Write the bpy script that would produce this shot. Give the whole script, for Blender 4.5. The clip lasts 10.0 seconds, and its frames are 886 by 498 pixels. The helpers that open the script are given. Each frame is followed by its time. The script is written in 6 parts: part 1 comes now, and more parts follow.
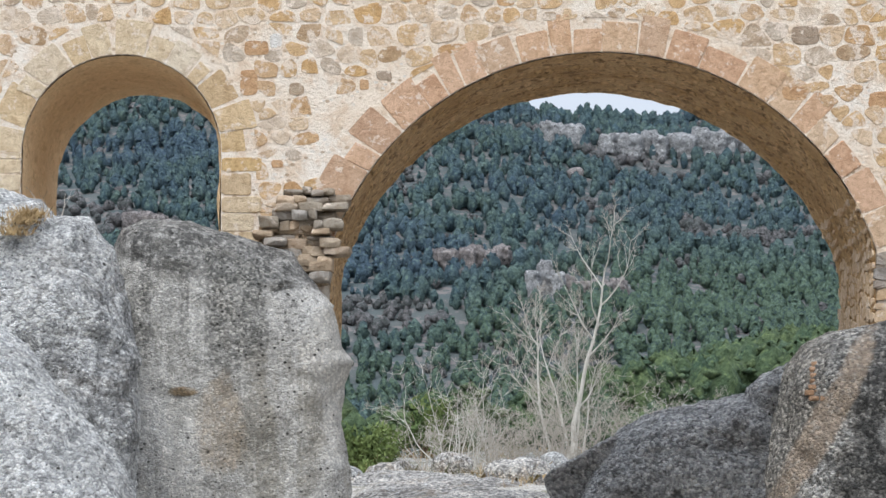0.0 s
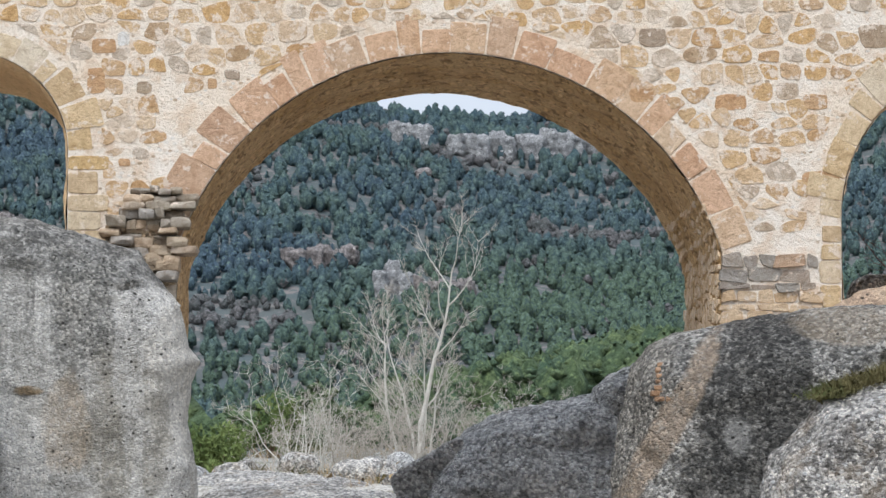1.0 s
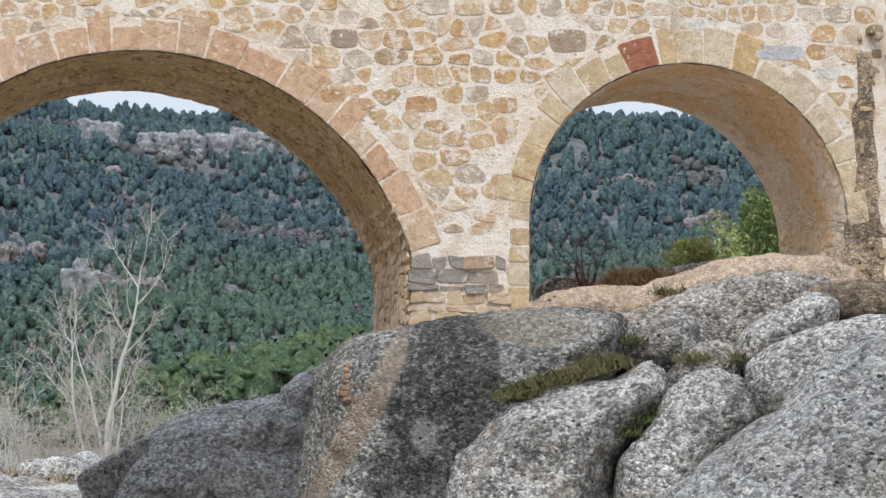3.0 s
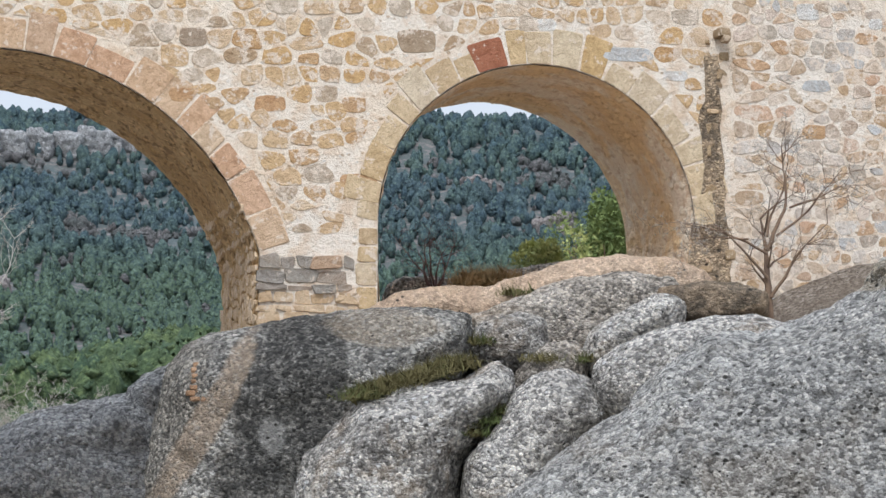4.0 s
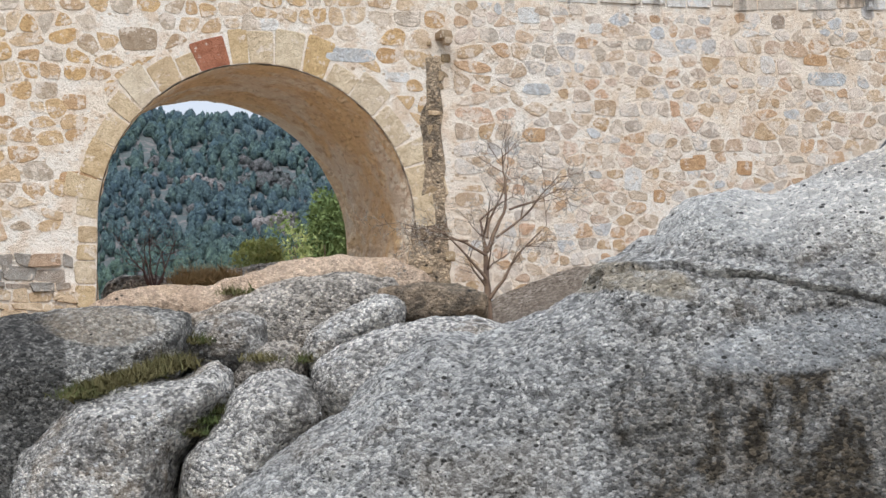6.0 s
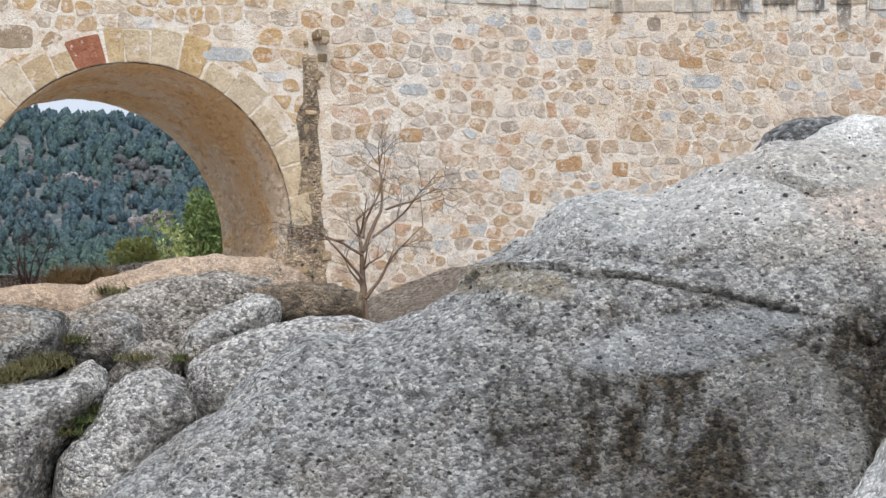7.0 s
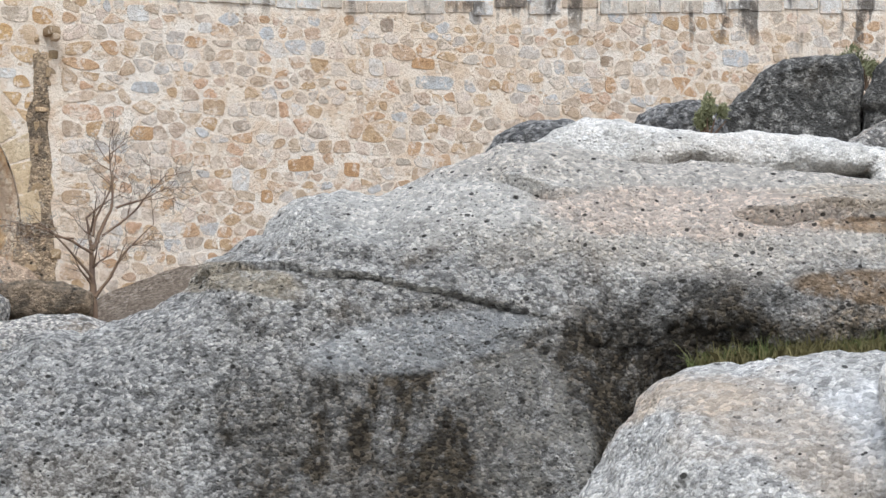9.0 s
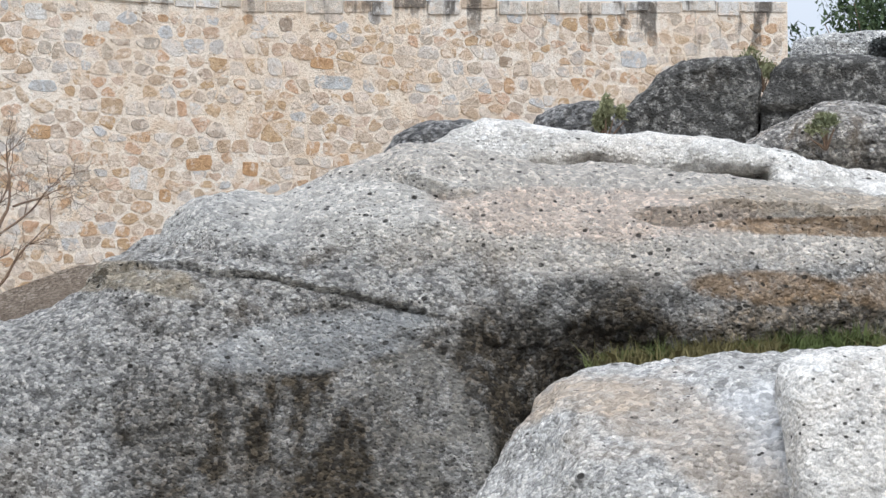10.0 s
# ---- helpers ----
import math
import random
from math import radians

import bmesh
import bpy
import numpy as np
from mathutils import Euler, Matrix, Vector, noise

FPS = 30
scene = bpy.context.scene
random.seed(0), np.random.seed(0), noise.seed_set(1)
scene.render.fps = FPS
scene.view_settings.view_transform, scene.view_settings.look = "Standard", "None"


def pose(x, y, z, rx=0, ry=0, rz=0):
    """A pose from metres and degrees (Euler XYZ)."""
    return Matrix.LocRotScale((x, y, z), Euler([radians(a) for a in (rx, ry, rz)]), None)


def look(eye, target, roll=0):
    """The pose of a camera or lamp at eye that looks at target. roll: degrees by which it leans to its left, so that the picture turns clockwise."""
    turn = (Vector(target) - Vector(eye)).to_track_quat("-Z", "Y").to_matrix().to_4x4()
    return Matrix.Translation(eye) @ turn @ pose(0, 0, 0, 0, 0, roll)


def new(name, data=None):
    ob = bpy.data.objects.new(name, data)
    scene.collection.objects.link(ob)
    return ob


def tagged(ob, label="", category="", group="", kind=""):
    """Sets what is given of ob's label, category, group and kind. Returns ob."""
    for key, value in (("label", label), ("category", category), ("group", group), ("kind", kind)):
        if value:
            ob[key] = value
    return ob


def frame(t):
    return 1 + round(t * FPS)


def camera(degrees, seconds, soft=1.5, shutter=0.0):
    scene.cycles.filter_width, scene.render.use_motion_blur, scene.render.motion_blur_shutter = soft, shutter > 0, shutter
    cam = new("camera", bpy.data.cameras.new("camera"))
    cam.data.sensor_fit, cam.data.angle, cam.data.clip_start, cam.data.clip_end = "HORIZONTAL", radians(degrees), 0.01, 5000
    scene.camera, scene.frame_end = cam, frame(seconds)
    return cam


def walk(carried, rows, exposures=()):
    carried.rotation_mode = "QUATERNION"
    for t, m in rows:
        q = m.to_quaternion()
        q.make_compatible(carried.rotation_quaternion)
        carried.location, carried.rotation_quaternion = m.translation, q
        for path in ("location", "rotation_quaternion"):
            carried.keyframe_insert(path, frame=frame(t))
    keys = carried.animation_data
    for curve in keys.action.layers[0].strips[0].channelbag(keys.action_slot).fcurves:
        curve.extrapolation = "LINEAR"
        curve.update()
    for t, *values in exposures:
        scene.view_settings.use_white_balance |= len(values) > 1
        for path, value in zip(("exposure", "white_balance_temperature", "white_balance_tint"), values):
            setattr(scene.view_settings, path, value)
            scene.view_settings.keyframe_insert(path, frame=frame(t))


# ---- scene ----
# The camera stands on a tripod in the river bed and pans to the right.
cam = camera(16.03, 10.0, soft=1.5)
EYE = (0.0, 0.0, 1.6)
PAN = [
    (0.0, 0.000), (0.5, 1.214), (1.0, 2.787), (1.5, 4.260), (2.0, 5.653), (2.5, 7.059),
    (4.0, 11.233), (4.5, 12.615), (5.0, 13.973), (5.5, 15.198), (7.0, 18.608), (7.5, 19.773),
    (8.0, 20.863), (8.5, 22.082), (9.0, 23.525), (9.5, 24.679), (10.0, 25.385),
]
walk(cam, [(t, pose(*EYE, 95.504, 0.0, -yaw)) for t, yaw in PAN], exposures=[(0.0, 0.28, 5950, 8), (10.0, 0.28, 5950, 8)])

# ---- world and sun: a bright overcast day ----
world = bpy.data.worlds.new("overcast_sky")
world.use_nodes = True
scene.world = world
wt = world.node_tree
wt.nodes.clear()
sky = wt.nodes.new("ShaderNodeTexSky")
sky.sky_type = "NISHITA"
sky.sun_disc = False
sky.sun_elevation = radians(54)
sky.sun_rotation = radians(205)
sky.air_density, sky.dust_density, sky.ozone_density = 1.0, 3.0, 1.0
veil = wt.nodes.new("ShaderNodeMix")
veil.data_type = "RGBA"
veil.inputs["Factor"].default_value = 0.82
veil.inputs["B"].default_value = (10.0, 10.2, 10.8, 1)
bg = wt.nodes.new("ShaderNodeBackground")
bg.inputs["Strength"].default_value = 0.105
wout = wt.nodes.new("ShaderNodeOutputWorld")
# an overcast sky is brightest overhead
way = wt.nodes.new("ShaderNodeTexCoord")
axes = wt.nodes.new("ShaderNodeSeparateXYZ")
rise = wt.nodes.new("ShaderNodeMapRange")
rise.inputs["To Min"].default_value, rise.inputs["To Max"].default_value = 0.55, 1.55
shade = wt.nodes.new("ShaderNodeVectorMath")
shade.operation = "SCALE"
wt.links.new(way.outputs["Generated"], axes.inputs["Vector"])
wt.links.new(axes.outputs["Z"], rise.inputs["Value"])
wt.links.new(sky.outputs["Color"], veil.inputs["A"])
wt.links.new(veil.outputs["Result"], shade.inputs["Vector"])
wt.links.new(rise.outputs["Result"], shade.inputs["Scale"])
wt.links.new(shade.outputs["Vector"], bg.inputs["Color"])
wt.links.new(bg.outputs["Background"], wout.inputs["Surface"])

sun_data = bpy.data.lights.new("sun", "SUN")
sun_data.energy = 1.7
sun_data.angle = radians(25)
sun_data.color = (1.0, 0.95, 0.88)
sun = new("sun", sun_data)
sun.matrix_world = look((-22, -18, 100), (6, 45, 5))


# ---- materials ----
class Mat:
    """A node material with a principled shader, built by short calls."""

    def __init__(self, name, rough=0.9, spec=0.25):
        self.mat = bpy.data.materials.new(name)
        self.mat.use_nodes = True
        self.tree = self.mat.node_tree
        self.bsdf = self.tree.nodes["Principled BSDF"]
        self.bsdf.inputs["Roughness"].default_value = rough
        self.bsdf.inputs["Specular IOR Level"].default_value = spec
        self.geo = self.tree.nodes.new("ShaderNodeNewGeometry")
        self.pos = self.geo.outputs["Position"]
        self.island = self.geo.outputs["Random Per Island"]

    def put(self, value, slot):
        if isinstance(value, bpy.types.NodeSocket):
            self.tree.links.new(value, slot)
        elif isinstance(value, tuple) and len(value) == 3 and len(slot.default_value) == 4:
            slot.default_value = (*value, 1)
        else:
            slot.default_value = value

    def scaled(self, x, y, z, turn=0.0):
        n = self.tree.nodes.new("ShaderNodeMapping")
        n.inputs["Scale"].default_value = (x, y, z)
        n.inputs["Rotation"].default_value = (0, turn, 0)
        self.tree.links.new(self.pos, n.inputs["Vector"])
        return n.outputs["Vector"]

    def noise(self, scale, detail=4.0, rough=0.55, vec=None, warp=0.0):
        n = self.tree.nodes.new("ShaderNodeTexNoise")
        n.inputs["Scale"].default_value = scale
        n.inputs["Detail"].default_value = detail
        n.inputs["Roughness"].default_value = rough
        n.inputs["Distortion"].default_value = warp
        self.tree.links.new(vec or self.pos, n.inputs["Vector"])
        return n.outputs["Fac"]

    def cells(self, scale, vec=None, feature="F1", jitter=1.0):
        n = self.tree.nodes.new("ShaderNodeTexVoronoi")
        n.feature = feature
        n.inputs["Scale"].default_value = scale
        n.inputs["Randomness"].default_value = jitter
        self.tree.links.new(vec or self.pos, n.inputs["Vector"])
        return n.outputs["Distance"], n.outputs["Color"] if feature == "F1" else None

    def span(self, value, a, b, c=0.0, d=1.0):
        n = self.tree.nodes.new("ShaderNodeMapRange")
        n.interpolation_type = "SMOOTHSTEP"
        self.put(value, n.inputs["Value"])
        n.inputs["From Min"].default_value, n.inputs["From Max"].default_value = a, b
        n.inputs["To Min"].default_value, n.inputs["To Max"].default_value = c, d
        return n.outputs["Result"]

    def calc(self, op, a, b=0.0):
        n = self.tree.nodes.new("ShaderNodeMath")
        n.operation = op
        self.put(a, n.inputs[0])
        self.put(b, n.inputs[1])
        return n.outputs["Value"]

    def mix(self, fac, a, b, mode="MIX"):
        n = self.tree.nodes.new("ShaderNodeMix")
        n.data_type = "RGBA"
        n.blend_type = mode
        self.put(fac, n.inputs["Factor"])
        self.put(a, n.inputs["A"])
        self.put(b, n.inputs["B"])
        return n.outputs["Result"]

    def ramp(self, fac, stops, hard=False):
        n = self.tree.nodes.new("ShaderNodeValToRGB")
        n.color_ramp.interpolation = "CONSTANT" if hard else "LINEAR"
        el = n.color_ramp.elements
        while len(el) < len(stops):
            el.new(0.5)
        for e, (p, c) in zip(el, stops):
            e.position, e.color = p, (*c, 1)
        self.put(fac, n.inputs["Fac"])
        return n.outputs["Color"]

    def chance(self):
        return self.tree.nodes.new("ShaderNodeObjectInfo").outputs["Random"]

    def done(self, color, height=None, strength=0.5, dist=0.02):
        self.put(color, self.bsdf.inputs["Base Color"])
        if height is not None:
            n = self.tree.nodes.new("ShaderNodeBump")
            n.inputs["Strength"].default_value = strength
            n.inputs["Distance"].default_value = dist
            self.tree.links.new(height, n.inputs["Height"])
            self.tree.links.new(n.outputs["Normal"], self.bsdf.inputs["Normal"])
        return self.mat


def conglomerate(name, light, grey, dark, lichen=0.5, warm=0.25, streak=0.5, pebble=14.0, warm_tone=(0.50, 0.36, 0.22), speck=0.6, relief=0.05, holes=0.0, stains=()):
    """Pebbly river conglomerate: pale matrix crowded with clasts, pits, black lichen, run-off streaks and rusty stains.
    stains are rows of x, z, half width, half height, lean, colour, strength and streakiness."""
    m = Mat(name, 0.92, 0.2)
    big = m.noise(0.42, 4, 0.6, warp=0.6)
    mid = m.noise(1.3, 5, 0.62, warp=0.5)
    patch = m.noise(3.4, 5, 0.7, warp=0.4)
    fine = m.noise(pebble * 4.5, 4, 0.72)
    d1, c1 = m.cells(pebble * 1.6, m.scaled(1.0, 1.0, 1.2, 0.2))
    d2, c2 = m.cells(pebble * 0.62, m.scaled(1.0, 1.0, 1.25))
    d3, c3 = m.cells(pebble * 0.36, m.scaled(1.0, 1.0, 1.3, 0.3))
    d4, c4 = m.cells(pebble * 0.78, m.scaled(1.1, 0.9, 1.3))
    pale = tuple(min(0.86, 1.2 * g) for g in light)
    col = m.mix(m.span(mid, 0.36, 0.64), light, grey)
    col = m.mix(m.span(patch, 0.48, 0.66, 0, 0.55 * speck), col, tuple(0.55 * g for g in grey))
    # every pebble has its own tone, with a dark joint round it
    tone = m.ramp(c1, [(0.0, (0.30, 0.30, 0.31)), (0.33, (0.68, 0.67, 0.66)), (0.42, (0.92, 0.92, 0.92)), (0.58, (1.12, 1.11, 1.09)), (0.69, (1.42, 1.39, 1.35))], hard=True)
    col = m.mix(speck, col, tone, "MULTIPLY")
    col = m.mix(m.span(d1, 0.45, 0.65, 0, 0.6 * speck), col, (0.50, 0.49, 0.48), "MULTIPLY")
    blot = m.noise(pebble * 0.55, 5, 0.7, warp=0.4)
    col = m.mix(m.span(blot, 0.53, 0.575, 0, 0.95 * speck), col, (0.32, 0.315, 0.30), "MULTIPLY")
    col = m.mix(m.span(blot, 0.30, 0.46, 0.9 * speck, 0), col, (1.35, 1.34, 1.32), "MULTIPLY")
    big_one = m.calc("MULTIPLY", m.span(d2, 0.26, 0.33, 1, 0), m.span(m.noise(2.1, 3), 0.46, 0.54, 0.0, 0.9))
    tone = m.ramp(c2, [(0.2, tuple(0.35 * g for g in grey)), (0.4, grey), (0.55, light), (0.75, pale), (1.0, pale)])
    col = m.mix(m.calc("MULTIPLY", big_one, min(1.0, 0.4 + 0.6 * speck)), col, tone)
    col = m.mix(0.55, col, m.ramp(fine, [(0.36, (0.42, 0.42, 0.42)), (0.5, (1.0, 1.0, 1.0)), (0.64, (1.5, 1.5, 1.5))]), "MULTIPLY")
    crumb = m.noise(8.0, 4, 0.7)
    black = m.calc("MULTIPLY", m.span(big, 0.54 - 0.16 * lichen, 0.66 - 0.16 * lichen), m.span(crumb, 0.40, 0.54))
    col = m.mix(m.calc("MULTIPLY", black, min(1.0, 0.45 + lichen * 0.5)), col, dark)
    runs = m.noise(1.0, 4, 0.6, m.scaled(2.2, 2.2, 0.20))
    runs = m.calc("MULTIPLY", m.calc("MULTIPLY", m.span(runs, 0.48, 0.58), m.span(m.noise(0.5, 3, 0.5), 0.40, 0.54)), m.span(crumb, 0.40, 0.52, 0.3, 1.0))
    col = m.mix(m.calc("MULTIPLY", runs, streak), col, dark)
    rust = m.calc("MULTIPLY", m.span(m.noise(0.9, 6, 0.7, warp=1.0), 0.52, 0.64), warm)
    col = m.mix(rust, col, warm_tone)
    if stains:
        axes = m.tree.nodes.new("ShaderNodeSeparateXYZ")
        m.tree.links.new(m.pos, axes.inputs["Vector"])
        wild = m.calc("MULTIPLY", m.calc("SUBTRACT", m.noise(1.5, 6, 0.66, warp=0.5), 0.5), 1.9)
        # pebbles still show through a stain, most of all through a dark one
        grit = m.ramp(c1, [(0.0, (0.5, 0.5, 0.5)), (0.36, (0.85, 0.85, 0.85)), (0.52, (1.15, 1.14, 1.12)), (0.63, (1.4, 1.38, 1.35)), (0.73, (2.3, 2.25, 2.2))], hard=True)
        long_runs = m.span(m.noise(1.0, 5, 0.6, m.scaled(3.0, 3.0, 0.16)), 0.42, 0.55)
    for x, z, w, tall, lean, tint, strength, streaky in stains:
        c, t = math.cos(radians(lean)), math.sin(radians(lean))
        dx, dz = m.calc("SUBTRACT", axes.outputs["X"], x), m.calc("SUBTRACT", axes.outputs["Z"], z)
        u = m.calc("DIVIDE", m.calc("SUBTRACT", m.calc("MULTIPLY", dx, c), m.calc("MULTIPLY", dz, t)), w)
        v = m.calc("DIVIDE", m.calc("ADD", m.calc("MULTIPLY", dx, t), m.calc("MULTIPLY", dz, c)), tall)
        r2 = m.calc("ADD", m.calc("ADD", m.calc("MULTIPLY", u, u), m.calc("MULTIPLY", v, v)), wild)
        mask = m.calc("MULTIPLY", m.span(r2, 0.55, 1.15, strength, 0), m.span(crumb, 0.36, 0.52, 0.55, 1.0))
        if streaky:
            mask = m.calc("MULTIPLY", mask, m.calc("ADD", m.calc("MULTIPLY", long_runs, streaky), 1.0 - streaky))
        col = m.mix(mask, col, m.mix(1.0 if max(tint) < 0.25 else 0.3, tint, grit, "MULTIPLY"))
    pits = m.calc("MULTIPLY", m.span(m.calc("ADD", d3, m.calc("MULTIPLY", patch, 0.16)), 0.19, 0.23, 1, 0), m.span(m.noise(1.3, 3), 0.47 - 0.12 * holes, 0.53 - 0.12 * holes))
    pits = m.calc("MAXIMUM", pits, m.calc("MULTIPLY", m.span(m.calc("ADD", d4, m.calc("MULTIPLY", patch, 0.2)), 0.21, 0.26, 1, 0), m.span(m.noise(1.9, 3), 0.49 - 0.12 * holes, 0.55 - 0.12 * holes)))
    # the dark of the pits is put into the colour too
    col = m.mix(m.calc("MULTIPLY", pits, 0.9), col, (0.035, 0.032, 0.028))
    h = m.calc("ADD", m.calc("MULTIPLY", m.span(d1, 0.1, 0.6, 1, 0), 0.45), m.calc("SUBTRACT", m.calc("MULTIPLY", big_one, 0.5), m.calc("MULTIPLY", blot, 1.2)))
    h = m.calc("ADD", h, m.calc("MULTIPLY", fine, 0.5))
    h = m.calc("SUBTRACT", m.calc("ADD", h, m.calc("MULTIPLY", patch, 1.8)), m.calc("MULTIPLY", pits, 0.9))
    return m.done(col, h, 1.0, relief)


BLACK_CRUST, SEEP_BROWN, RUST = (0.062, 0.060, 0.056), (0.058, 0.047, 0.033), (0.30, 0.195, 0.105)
BARE_TAN, BONE = (0.35, 0.275, 0.205), (0.74, 0.70, 0.64)
ROCK_WHITE = conglomerate("pale_conglomerate", (0.86, 0.855, 0.84), (0.74, 0.735, 0.715), (0.07, 0.07, 0.07), 0.2, 0.08, 0.25, 14.0, speck=0.55, relief=0.09)
ROCK_GREY = conglomerate("grey_conglomerate", (0.66, 0.64, 0.60), (0.53, 0.51, 0.475), (0.19, 0.18, 0.155), 0.0, 0.18, 0.45, 17.0, (0.46, 0.37, 0.27), speck=0.34, relief=0.03, stains=[
    (-3.1, 5.72, 2.0, 0.5, 9, BLACK_CRUST, 0.9, 0.25), (-3.2, 4.9, 1.3, 0.9, 0, (0.17, 0.165, 0.15), 0.8, 0.9), (-1.6, 4.0, 0.36, 1.2, 0, (0.55, 0.52, 0.47), 0.7, 0.0),
    (-2.2, 3.2, 0.6, 1.3, 0, (0.26, 0.24, 0.20), 0.75, 0.9), (-3.5, 2.9, 0.3, 0.9, 0, (0.66, 0.63, 0.58), 0.7, 0.5), (-3.5, 3.76, 0.22, 0.07, 0, (0.34, 0.24, 0.13), 0.8, 0.0), (-3.0, 3.3, 0.35, 0.7, 0, (0.36, 0.29, 0.21), 0.6, 0.5)])
ROCK_DARK = conglomerate("lichen_black_conglomerate", (0.36, 0.35, 0.33), (0.23, 0.225, 0.21), (0.05, 0.048, 0.045), 0.8, 0.05, 0.7, 14.0, speck=0.7)
ROCK_RIVER = conglomerate("dark_slaty_conglomerate", (0.86, 0.86, 0.85), (0.62, 0.62, 0.615), (0.06, 0.06, 0.06), 0.2, 0.03, 0.2, 11.0, speck=0.65, relief=0.25)
ROCK_PIER = conglomerate("black_and_tan_conglomerate", (0.56, 0.54, 0.50), (0.40, 0.385, 0.355), (0.05, 0.048, 0.045), 0.3, 0.12, 0.35, 14.0, speck=0.8, relief=0.09, stains=[
    (6.1, 3.75, 0.72, 1.45, 22, BLACK_CRUST, 0.88, 0.0), (5.85, 2.6, 0.7, 1.0, 30, BLACK_CRUST, 0.8, 0.4), (4.45, 3.4, 0.55, 1.6, 12, (0.22, 0.205, 0.18), 0.9, 0.0), (4.98, 3.3, 0.2, 1.6, 30, BARE_TAN, 0.85, 0.0),
    (7.4, 4.6, 0.8, 0.3, 0, (0.36, 0.29, 0.21), 0.5, 0.0), (5.8, 3.1, 0.2, 0.3, 0, (0.33, 0.32, 0.30), 0.6, 0.0)])
ROCK_TAN = conglomerate("tan_conglomerate", (0.60, 0.46, 0.34), (0.52, 0.38, 0.27), (0.22, 0.16, 0.12), 0.05, 0.3, 0.2, 15.0, speck=0.35, relief=0.04)
ROCK_TANGREY = conglomerate("sandy_grey_conglomerate", (0.66, 0.60, 0.53), (0.50, 0.45, 0.39), (0.12, 0.10, 0.08), 0.15, 0.3, 0.2, 13.0, speck=0.72, relief=0.08)
ROCK_LEDGE = conglomerate("dark_brown_ledge_stone", (0.36, 0.28, 0.20), (0.24, 0.185, 0.135), (0.06, 0.055, 0.045), 0.5, 0.3, 0.4, 14.0, speck=0.5)
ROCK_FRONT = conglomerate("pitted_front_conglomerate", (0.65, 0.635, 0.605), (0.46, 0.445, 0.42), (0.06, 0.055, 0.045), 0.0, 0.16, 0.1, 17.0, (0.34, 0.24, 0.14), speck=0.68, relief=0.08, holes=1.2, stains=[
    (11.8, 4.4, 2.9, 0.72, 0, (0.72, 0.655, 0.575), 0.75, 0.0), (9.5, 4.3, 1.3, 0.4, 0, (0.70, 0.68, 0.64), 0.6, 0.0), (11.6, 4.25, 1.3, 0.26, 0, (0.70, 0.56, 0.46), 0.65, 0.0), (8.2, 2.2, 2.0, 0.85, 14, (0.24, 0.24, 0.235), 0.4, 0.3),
    # dark tints here also darken the carved cleft and the overhang's underside
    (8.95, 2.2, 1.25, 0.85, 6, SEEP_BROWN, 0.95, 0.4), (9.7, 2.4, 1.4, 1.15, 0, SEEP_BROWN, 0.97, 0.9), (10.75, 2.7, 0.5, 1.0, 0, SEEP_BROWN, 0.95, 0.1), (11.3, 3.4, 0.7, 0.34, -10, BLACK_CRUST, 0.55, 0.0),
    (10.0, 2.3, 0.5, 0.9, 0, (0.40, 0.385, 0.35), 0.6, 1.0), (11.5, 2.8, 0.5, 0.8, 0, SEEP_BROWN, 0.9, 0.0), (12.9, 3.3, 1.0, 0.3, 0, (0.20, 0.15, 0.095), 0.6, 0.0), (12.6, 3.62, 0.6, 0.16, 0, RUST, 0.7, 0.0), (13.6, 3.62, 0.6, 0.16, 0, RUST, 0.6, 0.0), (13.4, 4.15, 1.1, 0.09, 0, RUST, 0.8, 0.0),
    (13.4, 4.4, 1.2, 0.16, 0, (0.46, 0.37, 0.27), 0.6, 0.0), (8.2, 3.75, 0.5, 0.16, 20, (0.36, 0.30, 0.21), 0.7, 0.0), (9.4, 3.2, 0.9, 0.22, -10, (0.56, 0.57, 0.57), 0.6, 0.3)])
ROCK_SLAB = conglomerate("cream_conglomerate", (0.72, 0.705, 0.68), (0.60, 0.585, 0.555), (0.20, 0.18, 0.15), 0.0, 0.18, 0.2, 16.0, speck=0.5, relief=0.05, stains=[
    (8.5, 2.25, 0.32, 0.6, -25, (0.46, 0.385, 0.31), 0.6, 0.0), (8.2, 2.5, 0.3, 0.16, 0, (0.52, 0.41, 0.30), 0.5, 0.0), (9.1, 2.1, 0.5, 0.5, 0, (0.74, 0.75, 0.77), 0.6, 0.0)])
ROCK_PALE = conglomerate("whitish_slab_conglomerate", (0.78, 0.755, 0.715), (0.68, 0.65, 0.605), (0.20, 0.19, 0.16), 0.0, 0.12, 0.35, 15.0, speck=0.28, relief=0.035)
ROCK_PEBBLE = conglomerate("pebbly_grey_conglomerate", (0.82, 0.785, 0.735), (0.64, 0.61, 0.57), (0.08, 0.072, 0.064), 0.25, 0.25, 0.3, 13.0, speck=0.78, relief=0.09)
ROCK_MESH = conglomerate("dark_speckled_conglomerate", (0.34, 0.335, 0.33), (0.24, 0.235, 0.23), (0.06, 0.06, 0.06), 0.2, 0.0, 0.2, 11.0, speck=0.95)


